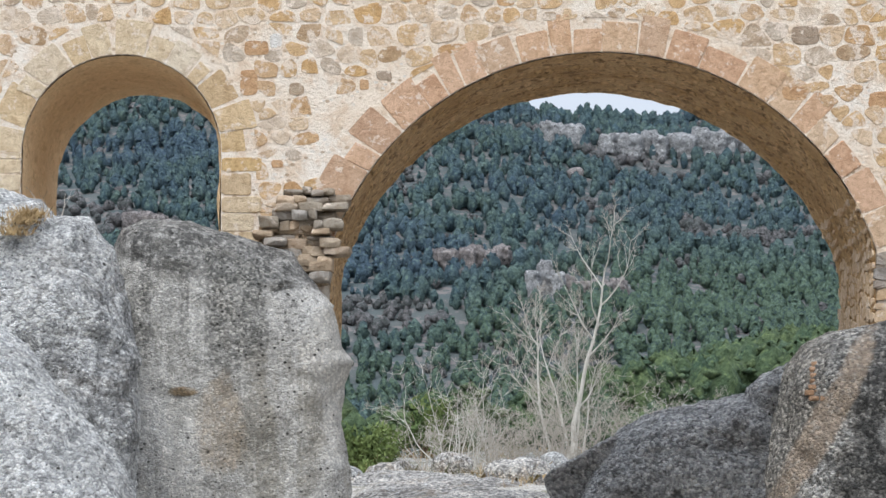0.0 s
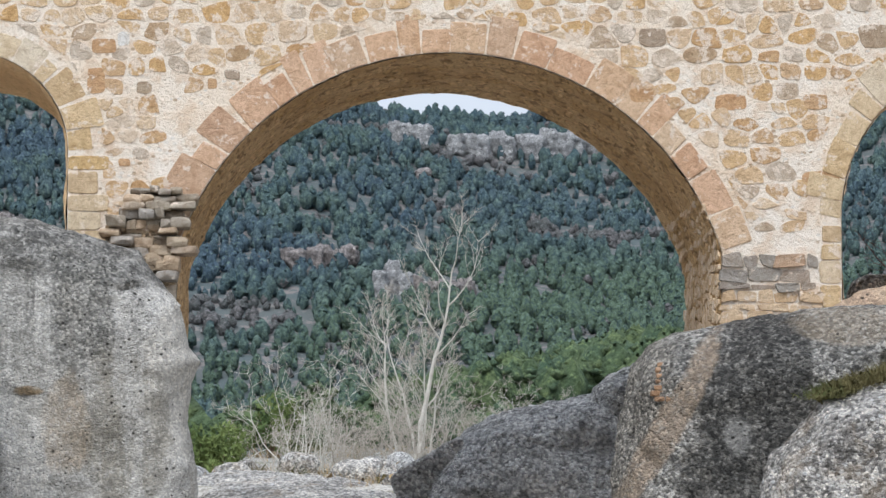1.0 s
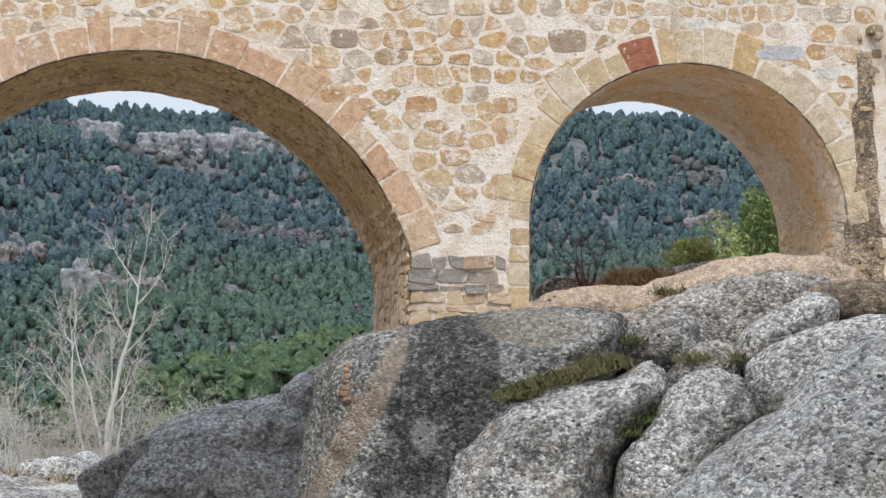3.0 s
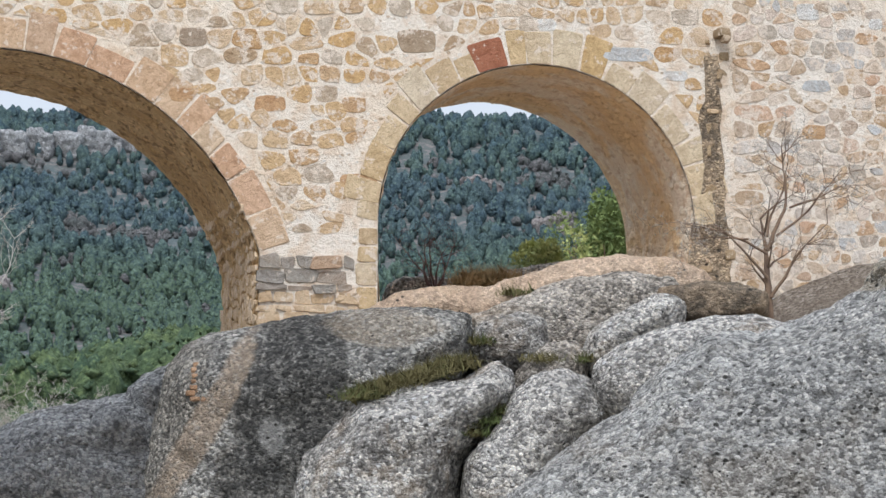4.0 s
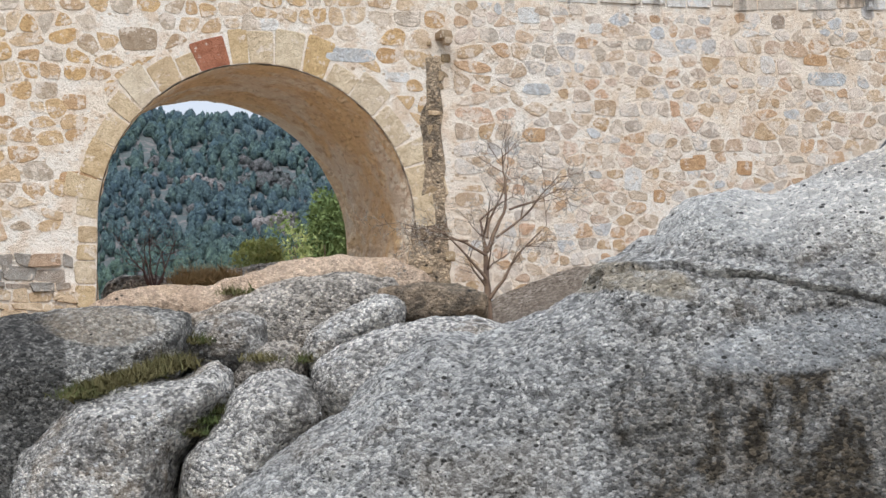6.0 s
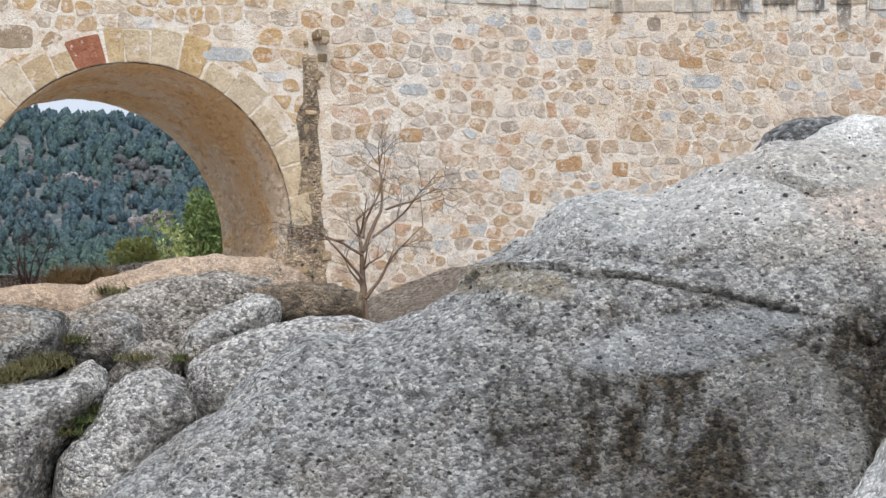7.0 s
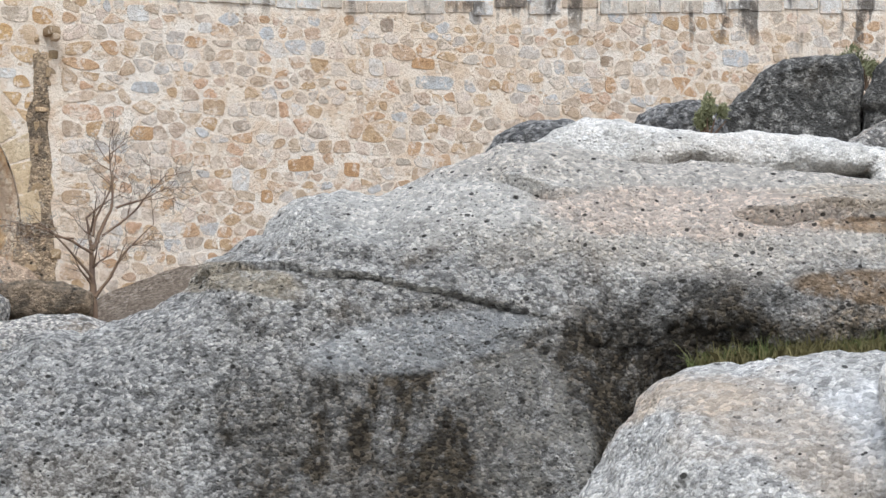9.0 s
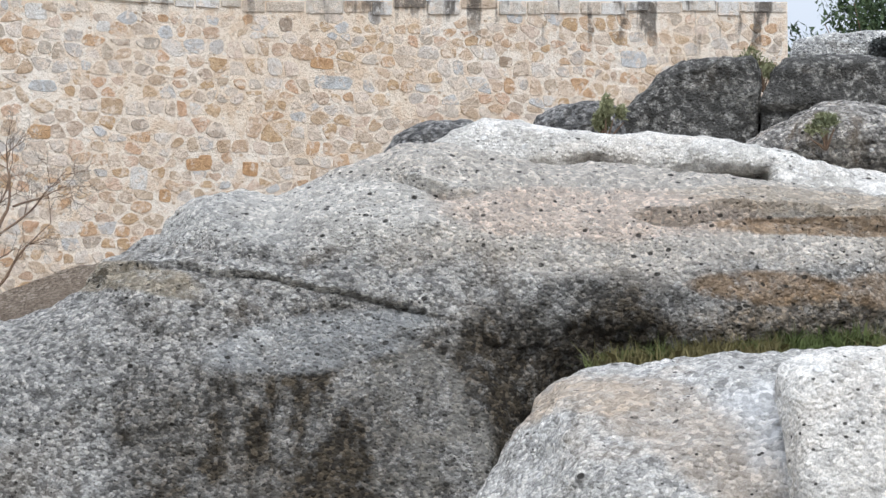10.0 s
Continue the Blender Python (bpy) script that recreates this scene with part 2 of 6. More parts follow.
def drips(m):
    """Black algae drips that start at the parapet."""
    axes = m.tree.nodes.new("ShaderNodeSeparateXYZ")
    m.tree.links.new(m.pos, axes.inputs["Vector"])
    run = m.span(m.noise(1.0, 3, 0.5, m.scaled(3.4, 3.4, 0.6)), 0.52, 0.60)
    return m.calc("MULTIPLY", m.calc("MULTIPLY", run, m.span(axes.outputs["Z"], 9.6, 10.3)), m.span(m.noise(8, 6, 0.75), 0.36, 0.5, 0.2, 0.85))


def mortar_mat():
    m = Mat("lime_mortar", 0.95, 0.1)
    a = m.noise(0.55, 5, 0.6, warp=0.5)
    b = m.noise(3.0, 7, 0.68)
    c = m.noise(22, 6, 0.72)
    col = m.mix(m.span(a, 0.38, 0.62), (0.84, 0.72, 0.585), (0.87, 0.79, 0.69))
    col = m.mix(m.span(b, 0.46, 0.62, 0, 0.6), col, (0.66, 0.48, 0.32))
    # small packing stones in the mortar
    d, tone = m.cells(8.0, m.scaled(1.0, 1.0, 1.5))
    col = m.mix(m.calc("MULTIPLY", m.span(d, 0.24, 0.34, 0.8, 0), m.span(m.noise(2.2, 3), 0.46, 0.54)), col, m.ramp(tone, [(0.2, (0.42, 0.30, 0.19)), (0.45, (0.62, 0.46, 0.31)), (0.6, (0.66, 0.62, 0.57)), (0.8, (0.78, 0.72, 0.64))]))
    col = m.mix(m.span(c, 0.54, 0.66, 0, 0.45), col, (0.48, 0.37, 0.27))
    col = m.mix(drips(m), col, (0.09, 0.08, 0.07))
    h = m.calc("ADD", m.calc("MULTIPLY", b, 1.2), m.calc("MULTIPLY", c, 0.6))
    return m.done(col, h, 0.9, 0.07)


def stone_mat(name, stops, source="island", smear=0.46):
    """Rough dressed stone; each piece takes its own tone, with mortar smeared over its edges."""
    m = Mat(name, 0.9, 0.2)
    pick = m.island if source == "island" else m.chance()
    tone = m.ramp(pick, stops)
    g = m.noise(6, 8, 0.74, warp=0.5)
    f = m.noise(26, 7, 0.8)
    col = m.mix(m.span(g, 0.38, 0.66, 0, 0.7), tone, m.mix(1.0, tone, (0.66, 0.58, 0.50), "MULTIPLY"))
    col = m.mix(m.span(f, 0.52, 0.60, 0, 0.4), col, m.mix(1.0, tone, (0.46, 0.40, 0.34), "MULTIPLY"))
    col = m.mix(m.span(m.noise(4.6, 6, 0.72), 0.60 - 0.22 * smear, 0.66 - 0.18 * smear, 0, 0.85), col, (0.80, 0.685, 0.57))
    col = m.mix(drips(m), col, (0.09, 0.08, 0.07))
    h = m.calc("ADD", m.calc("MULTIPLY", g, 1.3), m.calc("MULTIPLY", f, 0.5))
    return m.done(col, h, 0.9, 0.05)


RUBBLE_TONES = [(0.0, (0.74, 0.57, 0.38)), (0.14, (0.66, 0.43, 0.20)), (0.28, (0.78, 0.62, 0.44)), (0.40, (0.60, 0.38, 0.19)),
                (0.52, (0.72, 0.56, 0.40)), (0.66, (0.70, 0.46, 0.22)), (0.78, (0.78, 0.64, 0.49)), (0.90, (0.62, 0.53, 0.43)), (1.0, (0.52, 0.36, 0.21))]
WING_TONES = [(0.0, (0.70, 0.63, 0.55)), (0.10, (0.66, 0.44, 0.27)), (0.20, (0.76, 0.63, 0.50)), (0.30, (0.66, 0.665, 0.67)), (0.40, (0.62, 0.46, 0.31)),
              (0.50, (0.82, 0.77, 0.71)), (0.60, (0.72, 0.48, 0.32)), (0.70, (0.56, 0.50, 0.43)), (0.80, (0.74, 0.57, 0.40)), (0.90, (0.60, 0.42, 0.25)), (1.0, (0.84, 0.81, 0.77))]
PINK_TONES = [(0.0, (0.66, 0.42, 0.27)), (0.3, (0.74, 0.51, 0.35)), (0.6, (0.68, 0.45, 0.28)), (0.85, (0.76, 0.59, 0.42)), (1.0, (0.60, 0.40, 0.27))]
OCHRE_TONES = [(0.0, (0.74, 0.56, 0.34)), (0.3, (0.78, 0.66, 0.48)), (0.6, (0.68, 0.48, 0.24)), (0.85, (0.78, 0.68, 0.53)), (1.0, (0.62, 0.45, 0.26))]
MORTAR = mortar_mat()
RUBBLE = stone_mat("ochre_rubble", RUBBLE_TONES)
RUBBLE_ONE = stone_mat("ochre_rubble_stone", RUBBLE_TONES, "object")
WING = stone_mat("mixed_rubble", WING_TONES)
WING_ONE = stone_mat("mixed_rubble_stone", WING_TONES, "object")
PINK = stone_mat("pink_voussoir_sandstone", PINK_TONES, "object", 0.2)
OCHRE = stone_mat("ochre_voussoir_limestone", OCHRE_TONES, "object", 0.2)
GREY_ASHLAR = stone_mat("grey_weathered_ashlar", [(0.0, (0.38, 0.35, 0.31)), (0.4, (0.46, 0.40, 0.34)), (0.7, (0.58, 0.41, 0.28)), (1.0, (0.34, 0.33, 0.31))], "object", 0.15)
JAMB_STONE = stone_mat("tan_jamb_stone", [(0.0, (0.74, 0.55, 0.36)), (0.5, (0.80, 0.63, 0.44)), (1.0, (0.66, 0.48, 0.30))], "object", 0.25)
CAP_STONE = stone_mat("parapet_coping_stone", [(0.0, (0.68, 0.60, 0.50)), (0.4, (0.80, 0.78, 0.75)), (0.7, (0.74, 0.70, 0.64)), (1.0, (0.62, 0.48, 0.35))], "object", 0.3)


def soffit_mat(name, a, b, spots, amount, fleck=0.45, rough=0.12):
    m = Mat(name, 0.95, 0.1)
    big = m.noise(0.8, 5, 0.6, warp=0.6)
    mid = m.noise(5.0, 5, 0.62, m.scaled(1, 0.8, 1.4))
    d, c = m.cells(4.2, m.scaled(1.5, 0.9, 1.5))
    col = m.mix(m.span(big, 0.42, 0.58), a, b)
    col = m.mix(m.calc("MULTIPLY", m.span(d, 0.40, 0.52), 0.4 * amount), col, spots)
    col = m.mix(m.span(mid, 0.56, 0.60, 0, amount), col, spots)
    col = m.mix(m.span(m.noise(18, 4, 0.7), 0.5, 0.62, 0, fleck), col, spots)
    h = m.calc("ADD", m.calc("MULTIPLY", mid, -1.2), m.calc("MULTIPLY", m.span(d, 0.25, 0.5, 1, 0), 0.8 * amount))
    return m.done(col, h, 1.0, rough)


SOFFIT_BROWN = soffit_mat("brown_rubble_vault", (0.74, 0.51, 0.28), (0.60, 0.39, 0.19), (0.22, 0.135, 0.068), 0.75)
SOFFIT_OCHRE = soffit_mat("ochre_plastered_vault", (0.80, 0.58, 0.34), (0.76, 0.55, 0.32), (0.44, 0.28, 0.15), 0.32, 0.3, 0.05)
SOFFIT_CREAM = soffit_mat("cream_plastered_vault", (0.88, 0.77, 0.62), (0.84, 0.62, 0.36), (0.52, 0.33, 0.19), 0.5, 0.3, 0.08)


def ground_mat():
    """Pale river gravel and slabs on the valley floor, dark wooded soil beyond."""
    m = Mat("valley_ground", 0.95, 0.1)
    col = m.mix(m.span(m.noise(0.05, 5, 0.6), 0.4, 0.6), (0.105, 0.115, 0.112), (0.085, 0.105, 0.108))
    col = m.mix(m.span(m.noise(0.25, 5, 0.7), 0.50, 0.60, 0, 0.8), col, (0.21, 0.185, 0.175))
    d, c = m.cells(15.0)
    bed = m.ramp(c, [(0.2, (0.22, 0.20, 0.17)), (0.5, (0.42, 0.39, 0.34)), (0.8, (0.58, 0.55, 0.50))])
    bed = m.mix(m.span(m.noise(0.7, 5, 0.65), 0.52, 0.64, 0, 0.75), bed, (0.15, 0.14, 0.075))
    axes = m.tree.nodes.new("ShaderNodeSeparateXYZ")
    m.tree.links.new(m.pos, axes.inputs["Vector"])
    far = m.calc("ADD", axes.outputs["Y"], m.calc("MULTIPLY", m.noise(0.08, 4, 0.6), 60))
    col = m.mix(m.span(far, 110, 160), bed, col)
    return m.done(col, m.noise(3, 6, 0.7), 0.8, 0.2)


def gravel_mat():
    m = Mat("scree_gravel", 0.95, 0.1)
    d, c = m.cells(18)
    col = m.ramp(c, [(0.0, (0.08, 0.066, 0.052)), (0.5, (0.15, 0.122, 0.097)), (1.0, (0.30, 0.265, 0.23))])
    col = m.mix(m.span(m.noise(1.2, 5), 0.4, 0.65, 0, 0.5), col, (0.13, 0.102, 0.078))
    return m.done(col, m.span(d, 0, 0.5, 1, 0), 0.9, 0.04)


def leaf_mat(name, a, b, c, scale=0.04, tuft=0.0, far=None):
    m = Mat(name, 0.8, 0.15)
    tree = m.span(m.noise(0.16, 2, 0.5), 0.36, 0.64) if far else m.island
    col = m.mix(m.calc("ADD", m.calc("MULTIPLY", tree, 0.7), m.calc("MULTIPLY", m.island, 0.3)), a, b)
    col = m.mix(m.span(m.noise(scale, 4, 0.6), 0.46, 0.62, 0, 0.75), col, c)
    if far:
        # greener wood low on the slope, with less of the painted haze
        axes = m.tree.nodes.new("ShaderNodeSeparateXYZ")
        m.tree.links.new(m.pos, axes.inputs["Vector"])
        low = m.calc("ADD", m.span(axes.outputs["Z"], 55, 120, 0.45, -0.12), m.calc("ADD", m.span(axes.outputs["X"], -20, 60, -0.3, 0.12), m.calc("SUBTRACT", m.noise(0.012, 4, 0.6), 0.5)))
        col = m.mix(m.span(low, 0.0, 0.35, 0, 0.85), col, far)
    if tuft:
        # noise paints lit tufts pale and the shaded gaps between them dark
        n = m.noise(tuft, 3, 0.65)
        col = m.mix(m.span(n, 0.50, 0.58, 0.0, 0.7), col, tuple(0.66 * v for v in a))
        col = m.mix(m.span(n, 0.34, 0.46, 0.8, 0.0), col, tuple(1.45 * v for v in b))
        return m.done(col, m.noise(tuft * 1.3, 4, 0.7), 1.0, 1.2 / tuft)
    return m.done(col)


def bark_mat(name, a, b):
    m = Mat(name, 0.9, 0.15)
    col = m.mix(m.span(m.noise(9, 5, 0.6, m.scaled(1, 1, 0.25)), 0.35, 0.7), a, b)
    return m.done(col, m.noise(40, 4), 0.5, 0.01)


GROUND = ground_mat()
GRAVEL = gravel_mat()
CLIFF_PINK = conglomerate("distant_pinkish_rock", (0.60, 0.54, 0.52), (0.46, 0.42, 0.41), (0.14, 0.13, 0.13), 0.1, 0.15, 0.3, 0.5, (0.36, 0.26, 0.21), speck=0.4, relief=1.0)
CLIFF = conglomerate("distant_mauve_cliff", (0.84, 0.84, 0.85), (0.68, 0.68, 0.69), (0.18, 0.18, 0.19), 0.05, 0.1, 0.4, 0.5, (0.48, 0.38, 0.31), speck=0.35, relief=1.2)
# far pines: blue haze is mixed into the foliage colours
PINE_FAR = leaf_mat("haze_blue_pine_forest", (0.064, 0.108, 0.130), (0.120, 0.170, 0.142), (0.078, 0.116, 0.172), 0.012, 0.9, (0.116, 0.168, 0.100))
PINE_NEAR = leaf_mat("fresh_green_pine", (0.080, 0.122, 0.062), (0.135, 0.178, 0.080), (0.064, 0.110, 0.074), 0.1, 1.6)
SCRUB = leaf_mat("grey_brown_scrub", (0.12, 0.125, 0.125), (0.17, 0.16, 0.16), (0.09, 0.105, 0.10), 0.1, 1.4)
JUNIPER = leaf_mat("yellow_green_juniper", (0.34, 0.37, 0.13), (0.48, 0.49, 0.20), (0.25, 0.30, 0.12), 2.0)
OLIVE = leaf_mat("olive_grey_leaves", (0.19, 0.20, 0.11), (0.28, 0.28, 0.16), (0.15, 0.17, 0.10), 2.0)
BUSH_GREEN = leaf_mat("fresh_green_leaves", (0.115, 0.155, 0.05), (0.185, 0.23, 0.08), (0.09, 0.14, 0.055), 1.0)
GRASS = leaf_mat("olive_grass", (0.12, 0.105, 0.048), (0.19, 0.165, 0.075), (0.075, 0.115, 0.036), 1.3)
STRAW = leaf_mat("dry_straw_grass", (0.40, 0.28, 0.14), (0.50, 0.37, 0.20), (0.30, 0.21, 0.11), 2.0)
BARK_PALE = bark_mat("pale_bare_wood", (0.60, 0.575, 0.52), (0.46, 0.435, 0.385))
BARK_TWIG = bark_mat("grey_brown_twigs", (0.46, 0.42, 0.365), (0.36, 0.325, 0.28))
BARK_BROWN = bark_mat("brown_bark", (0.22, 0.15, 0.10), (0.13, 0.09, 0.07))
BARK_RED = bark_mat("reddish_dead_twigs", (0.17, 0.11, 0.10), (0.10, 0.07, 0.07))


# ---- mesh helpers ----
def mesh_of(name, verts, faces, material, smooth=True):
    me = bpy.data.meshes.new(name)
    if isinstance(faces, np.ndarray):
        n, k = faces.shape
        me.vertices.add(len(verts))
        me.vertices.foreach_set("co", np.asarray(verts, np.float32).ravel())
        me.loops.add(n * k)
        me.loops.foreach_set("vertex_index", faces.astype(np.int32).ravel())
        me.polygons.add(n)
        me.polygons.foreach_set("loop_start", np.arange(0, n * k, k, dtype=np.int32))
        me.update(calc_edges=True)
    else:
        me.from_pydata([tuple(map(float, v)) for v in verts], [], [tuple(map(int, f)) for f in faces])
    me.materials.append(material)
    if smooth:
        me.shade_smooth()
    return me


def part(name, me, parent=None, label="", at=None):
    ob = new(name, me)
    if at is not None:
        ob.location = at
    if parent is not None:
        ob.parent = parent
    if label:
        tagged(ob, label)
    return ob


def nz(p, scale, octaves=3, seed=0):
    """Smooth noise of about -1 to 1 at points p (n, 3), in octaves."""
    out = np.zeros(len(p))
    amp, total = 1.0, 0.0
    for o in range(octaves):
        q = p * scale * 2.0**o + 17.3 * (seed + o)
        i = np.floor(q).astype(np.int64)
        f = q - i
        f = f * f * (3 - 2 * f)
        acc = np.zeros(len(p))
        for dx in (0, 1):
            for dy in (0, 1):
                for dz in (0, 1):
                    h = (i[:, 0] + dx) * 374761393 + (i[:, 1] + dy) * 668265263 + (i[:, 2] + dz) * 2147483647 + seed * 1013
                    h = (h ^ (h >> 13)) * 1274126177
                    h = ((h ^ (h >> 16)) & 0xFFFF) / 32767.5 - 1
                    acc += h * (f[:, 0] if dx else 1 - f[:, 0]) * (f[:, 1] if dy else 1 - f[:, 1]) * (f[:, 2] if dz else 1 - f[:, 2])
        out += amp * acc
        total += amp
        amp *= 0.5
    return out / total

# ---- ground: one sheet from the river bed to the far ridge ----
def ground_height(x, y):
    r = np.hypot(x, y)
    az = np.degrees(np.arctan2(x, y))
    ridge = np.interp(az, [-10, -4, 0, 2, 3.5, 6, 11, 14], [8.9, 8.8, 8.2, 7.9, 7.6, 7.35, 7.65, 7.6])
    el = np.interp(r, [0, 46, 60, 110, 300, 800, 1000, 1230, 1700, 4500], [-2.0, -0.6, 1.15, 1.75, 1.9, 2.2, 5.0, 0, 0, 0])
    z = 1.6 + r * np.tan(np.radians(el))
    top = 1.6 + 1230 * np.tan(np.radians(ridge))
    mid = 1.6 + 800 * np.tan(np.radians(2.2))
    climb = np.clip((r - 800) / 430, 0, 1)
    z = np.where(r > 800, mid + (top - mid) * (0.75 * climb + 0.25 * climb**2 * (3 - 2 * climb)), z)
    z = np.where(r > 1230, top - (r - 1230) * 0.16, z)
    z = np.where(r < 46, np.interp(r, [0, 25, 46], [0.0, 0.1, 0.9]), z)
    z = np.maximum(z, -30)
    # a nearer wooded spur, and the shelf on which the bridge's end stands
    z += 9.0 * np.exp(-(((az - 6.5) / 3.6) ** 2) - ((r - 440) / 110) ** 2)
    z += 14.0 * np.exp(-(((az - 15.5) / 4.0) ** 2) - ((r - 500) / 130) ** 2)
    z += 4.3 * np.exp(-(((x - 13.0) / 4.2) ** 4) - ((y - 53.0) / 6.0) ** 4)
    z += 6.0 * np.exp(-(((x - 32.0) / 12.0) ** 4) - ((y - 52.0) / 9.0) ** 4)
    p = np.stack([x, y, 0 * x], -1).reshape(-1, 3)
    rough = nz(p, 1 / 90, 3, 3).reshape(x.shape) * np.clip((r - 300) / 500, 0, 1) * 12
    small = nz(p, 1 / 6, 3, 5).reshape(x.shape) * np.clip((r - 46) / 40, 0, 1) * 0.5
    return z + rough + small


def build_ground():
    az = np.radians(np.concatenate([np.arange(-180, -12, 6.0), np.arange(-12, 38, 0.4), np.arange(38, 180, 6.0)]))
    r = np.concatenate([[0.5, 6, 14, 22], np.linspace(28, 60, 33), np.geomspace(62, 780, 60), np.linspace(795, 1260, 50), np.geomspace(1300, 4600, 10)])
    a, rr = np.meshgrid(az, r, indexing="ij")
    x, y = rr * np.sin(a), rr * np.cos(a)
    z = ground_height(x, y)
    n, k = len(az), len(r)
    verts = np.stack([x, y, z], -1).reshape(-1, 3)
    faces = [(i * k + j, i * k + j + 1, (i + 1) % n * k + j + 1, (i + 1) % n * k + j) for i in range(n) for j in range(k - 1)]
    faces.append(tuple(i * k for i in range(n)))
    return tagged(new("ground", mesh_of("ground", verts, faces, GROUND)), "dry stony valley floor rising to a wooded hill", "ground", kind="structure")


build_ground()

# ---- the bridge: a rubble wall with three arches ----
FACE, THICK = 45.0, 4.0
ARCHES = {"small": (-4.635, 7.32, 1.44), "great": (2.30, 4.68, 4.12), "right": (10.365, 6.40, 2.40)}
BASE, ROAD = 3.0, 10.13


def wall_top(x):
    return ROAD + max(0.0, x - 17.7) * 0.073


def opening(x):
    """The height of the wall's lower edge at x: the intrados over an opening, else the foot of the wall."""
    for c, zc, rad in ARCHES.values():
        half = rad if rad < 4 else 3.93
        if abs(x - c) < half - 1e-6:
            return zc + math.sqrt(max(rad * rad - (x - c) ** 2, 0))
    return BASE


def body(x0, x1, name):
    """A stretch of wall with front, back, ends and top, pierced by the openings."""
    cols = []
    for c, zc, rad in ARCHES.values():
        half = rad if rad < 4 else 3.93
        if x0 < c < x1:
            a = np.linspace(-1, 1, 49)
            cols += [(c + half * math.sin(t * math.pi / 2), None) for t in a[1:-1]]
            cols += [(c - half, BASE), (c - half + 1e-5, None), (c + half - 1e-5, None), (c + half, BASE)]
    cols += [(x, None) for x in np.arange(x0, x1, 1.0) if opening(x) == BASE] + [(x1, None)]
    cols = sorted(cols)
    verts, faces = [], []
    for x, zb in cols:
        zb = opening(x) if zb is None else zb
        verts += [(x, FACE, zb), (x, FACE, wall_top(x)), (x, FACE + THICK, zb), (x, FACE + THICK, wall_top(x))]
    for i in range(len(cols) - 1):
        a, b = 4 * i, 4 * i + 4
        if cols[i + 1][0] - cols[i][0] > 2e-5:
            faces += [(a, b, b + 1, a + 1), (b + 2, a + 2, a + 3, b + 3), (a + 1, b + 1, b + 3, a + 3)]
    e = 4 * (len(cols) - 1)
    faces += [(0, 1, 3, 2), (e, e + 2, e + 3, e + 1)]
    return mesh_of(name, verts, faces, MORTAR, smooth=False)


def vault(which, material, lower):
    """The lining of an arch: soffit and jambs, a little proud of the wall's core, rough."""
    c, zc, rad = ARCHES[which]
    half = rad if rad < 4 else 3.93
    turn = math.asin(half / rad)
    line = [(c - half, z) for z in np.linspace(lower[0], zc + rad * math.cos(turn), 8)[:-1]]
    line += [(c + rad * math.sin(t), zc + rad * math.cos(t)) for t in np.linspace(-turn, turn, 90)]
    line += [(c + half, z) for z in np.linspace(zc + rad * math.cos(turn), lower[1], 12)[1:]]
    ys = np.linspace(FACE + 0.015, FACE + THICK - 0.01, 44)
    pts = np.array([(x, y, z) for x, z in line for y in ys])
    mid = np.array([c, 0, zc])
    inward = (mid - pts) * [1, 0, 1]
    inward[pts[:, 2] < zc, 2] = 0
    inward /= np.linalg.norm(inward, axis=1)[:, None] + 1e-6
    lump = 0.04 + 0.04 * nz(pts, 3.0, 3, 9) + 0.035 * nz(pts, 8.0, 2, 4)
    edge = np.clip(np.minimum(pts[:, 1] - ys[0], ys[-1] - pts[:, 1]) / 0.15, 0, 1)
    pts = pts + inward * (lump * (0.35 + 0.65 * edge))[:, None]
    n = len(ys)
    faces = [(i * n + j, i * n + j + 1, (i + 1) * n + j + 1, (i + 1) * n + j) for i in range(len(line) - 1) for j in range(n - 1)]
    return mesh_of("vault_lining", pts, faces, material)


bridge = tagged(new("stone_bridge"), "old ochre rubble stone bridge with three round arches on rock", "bridge", kind="structure")
bridge.location = (2.3, FACE, BASE)
bpy.context.view_layer.update()
HOME = Matrix.Translation((-2.3, -FACE, -BASE))


def of_bridge(name, me, label=""):
    ob = part(name, me, bridge, label)
    ob.matrix_parent_inverse = HOME
    return ob


of_bridge("wall", body(-15.0, 13.3, "bridge_wall"), "lime mortar face of the bridge wall")
of_bridge("vault", vault("small", SOFFIT_OCHRE, (5.0, 5.0)), "ochre plastered arch vault")
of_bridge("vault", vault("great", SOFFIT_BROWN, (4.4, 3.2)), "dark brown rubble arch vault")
of_bridge("vault", vault("right", SOFFIT_CREAM, (4.6, 4.8)), "cream plastered arch vault with ochre patches")

wing = tagged(new("wing_wall"), "tall rubble retaining wall of mixed ochre, grey and orange stones", "wall", kind="structure")
wing.location = (20.0, FACE, BASE)
WING_HOME = Matrix.Translation((-20.0, -FACE, -BASE))


def of_wing(name, me, label=""):
    ob = part(name, me, wing, label)
    ob.matrix_parent_inverse = WING_HOME
    return ob


of_wing("wall", body(13.3, 27.8, "wing_wall_core"), "pale mortar face of the rubble wall")


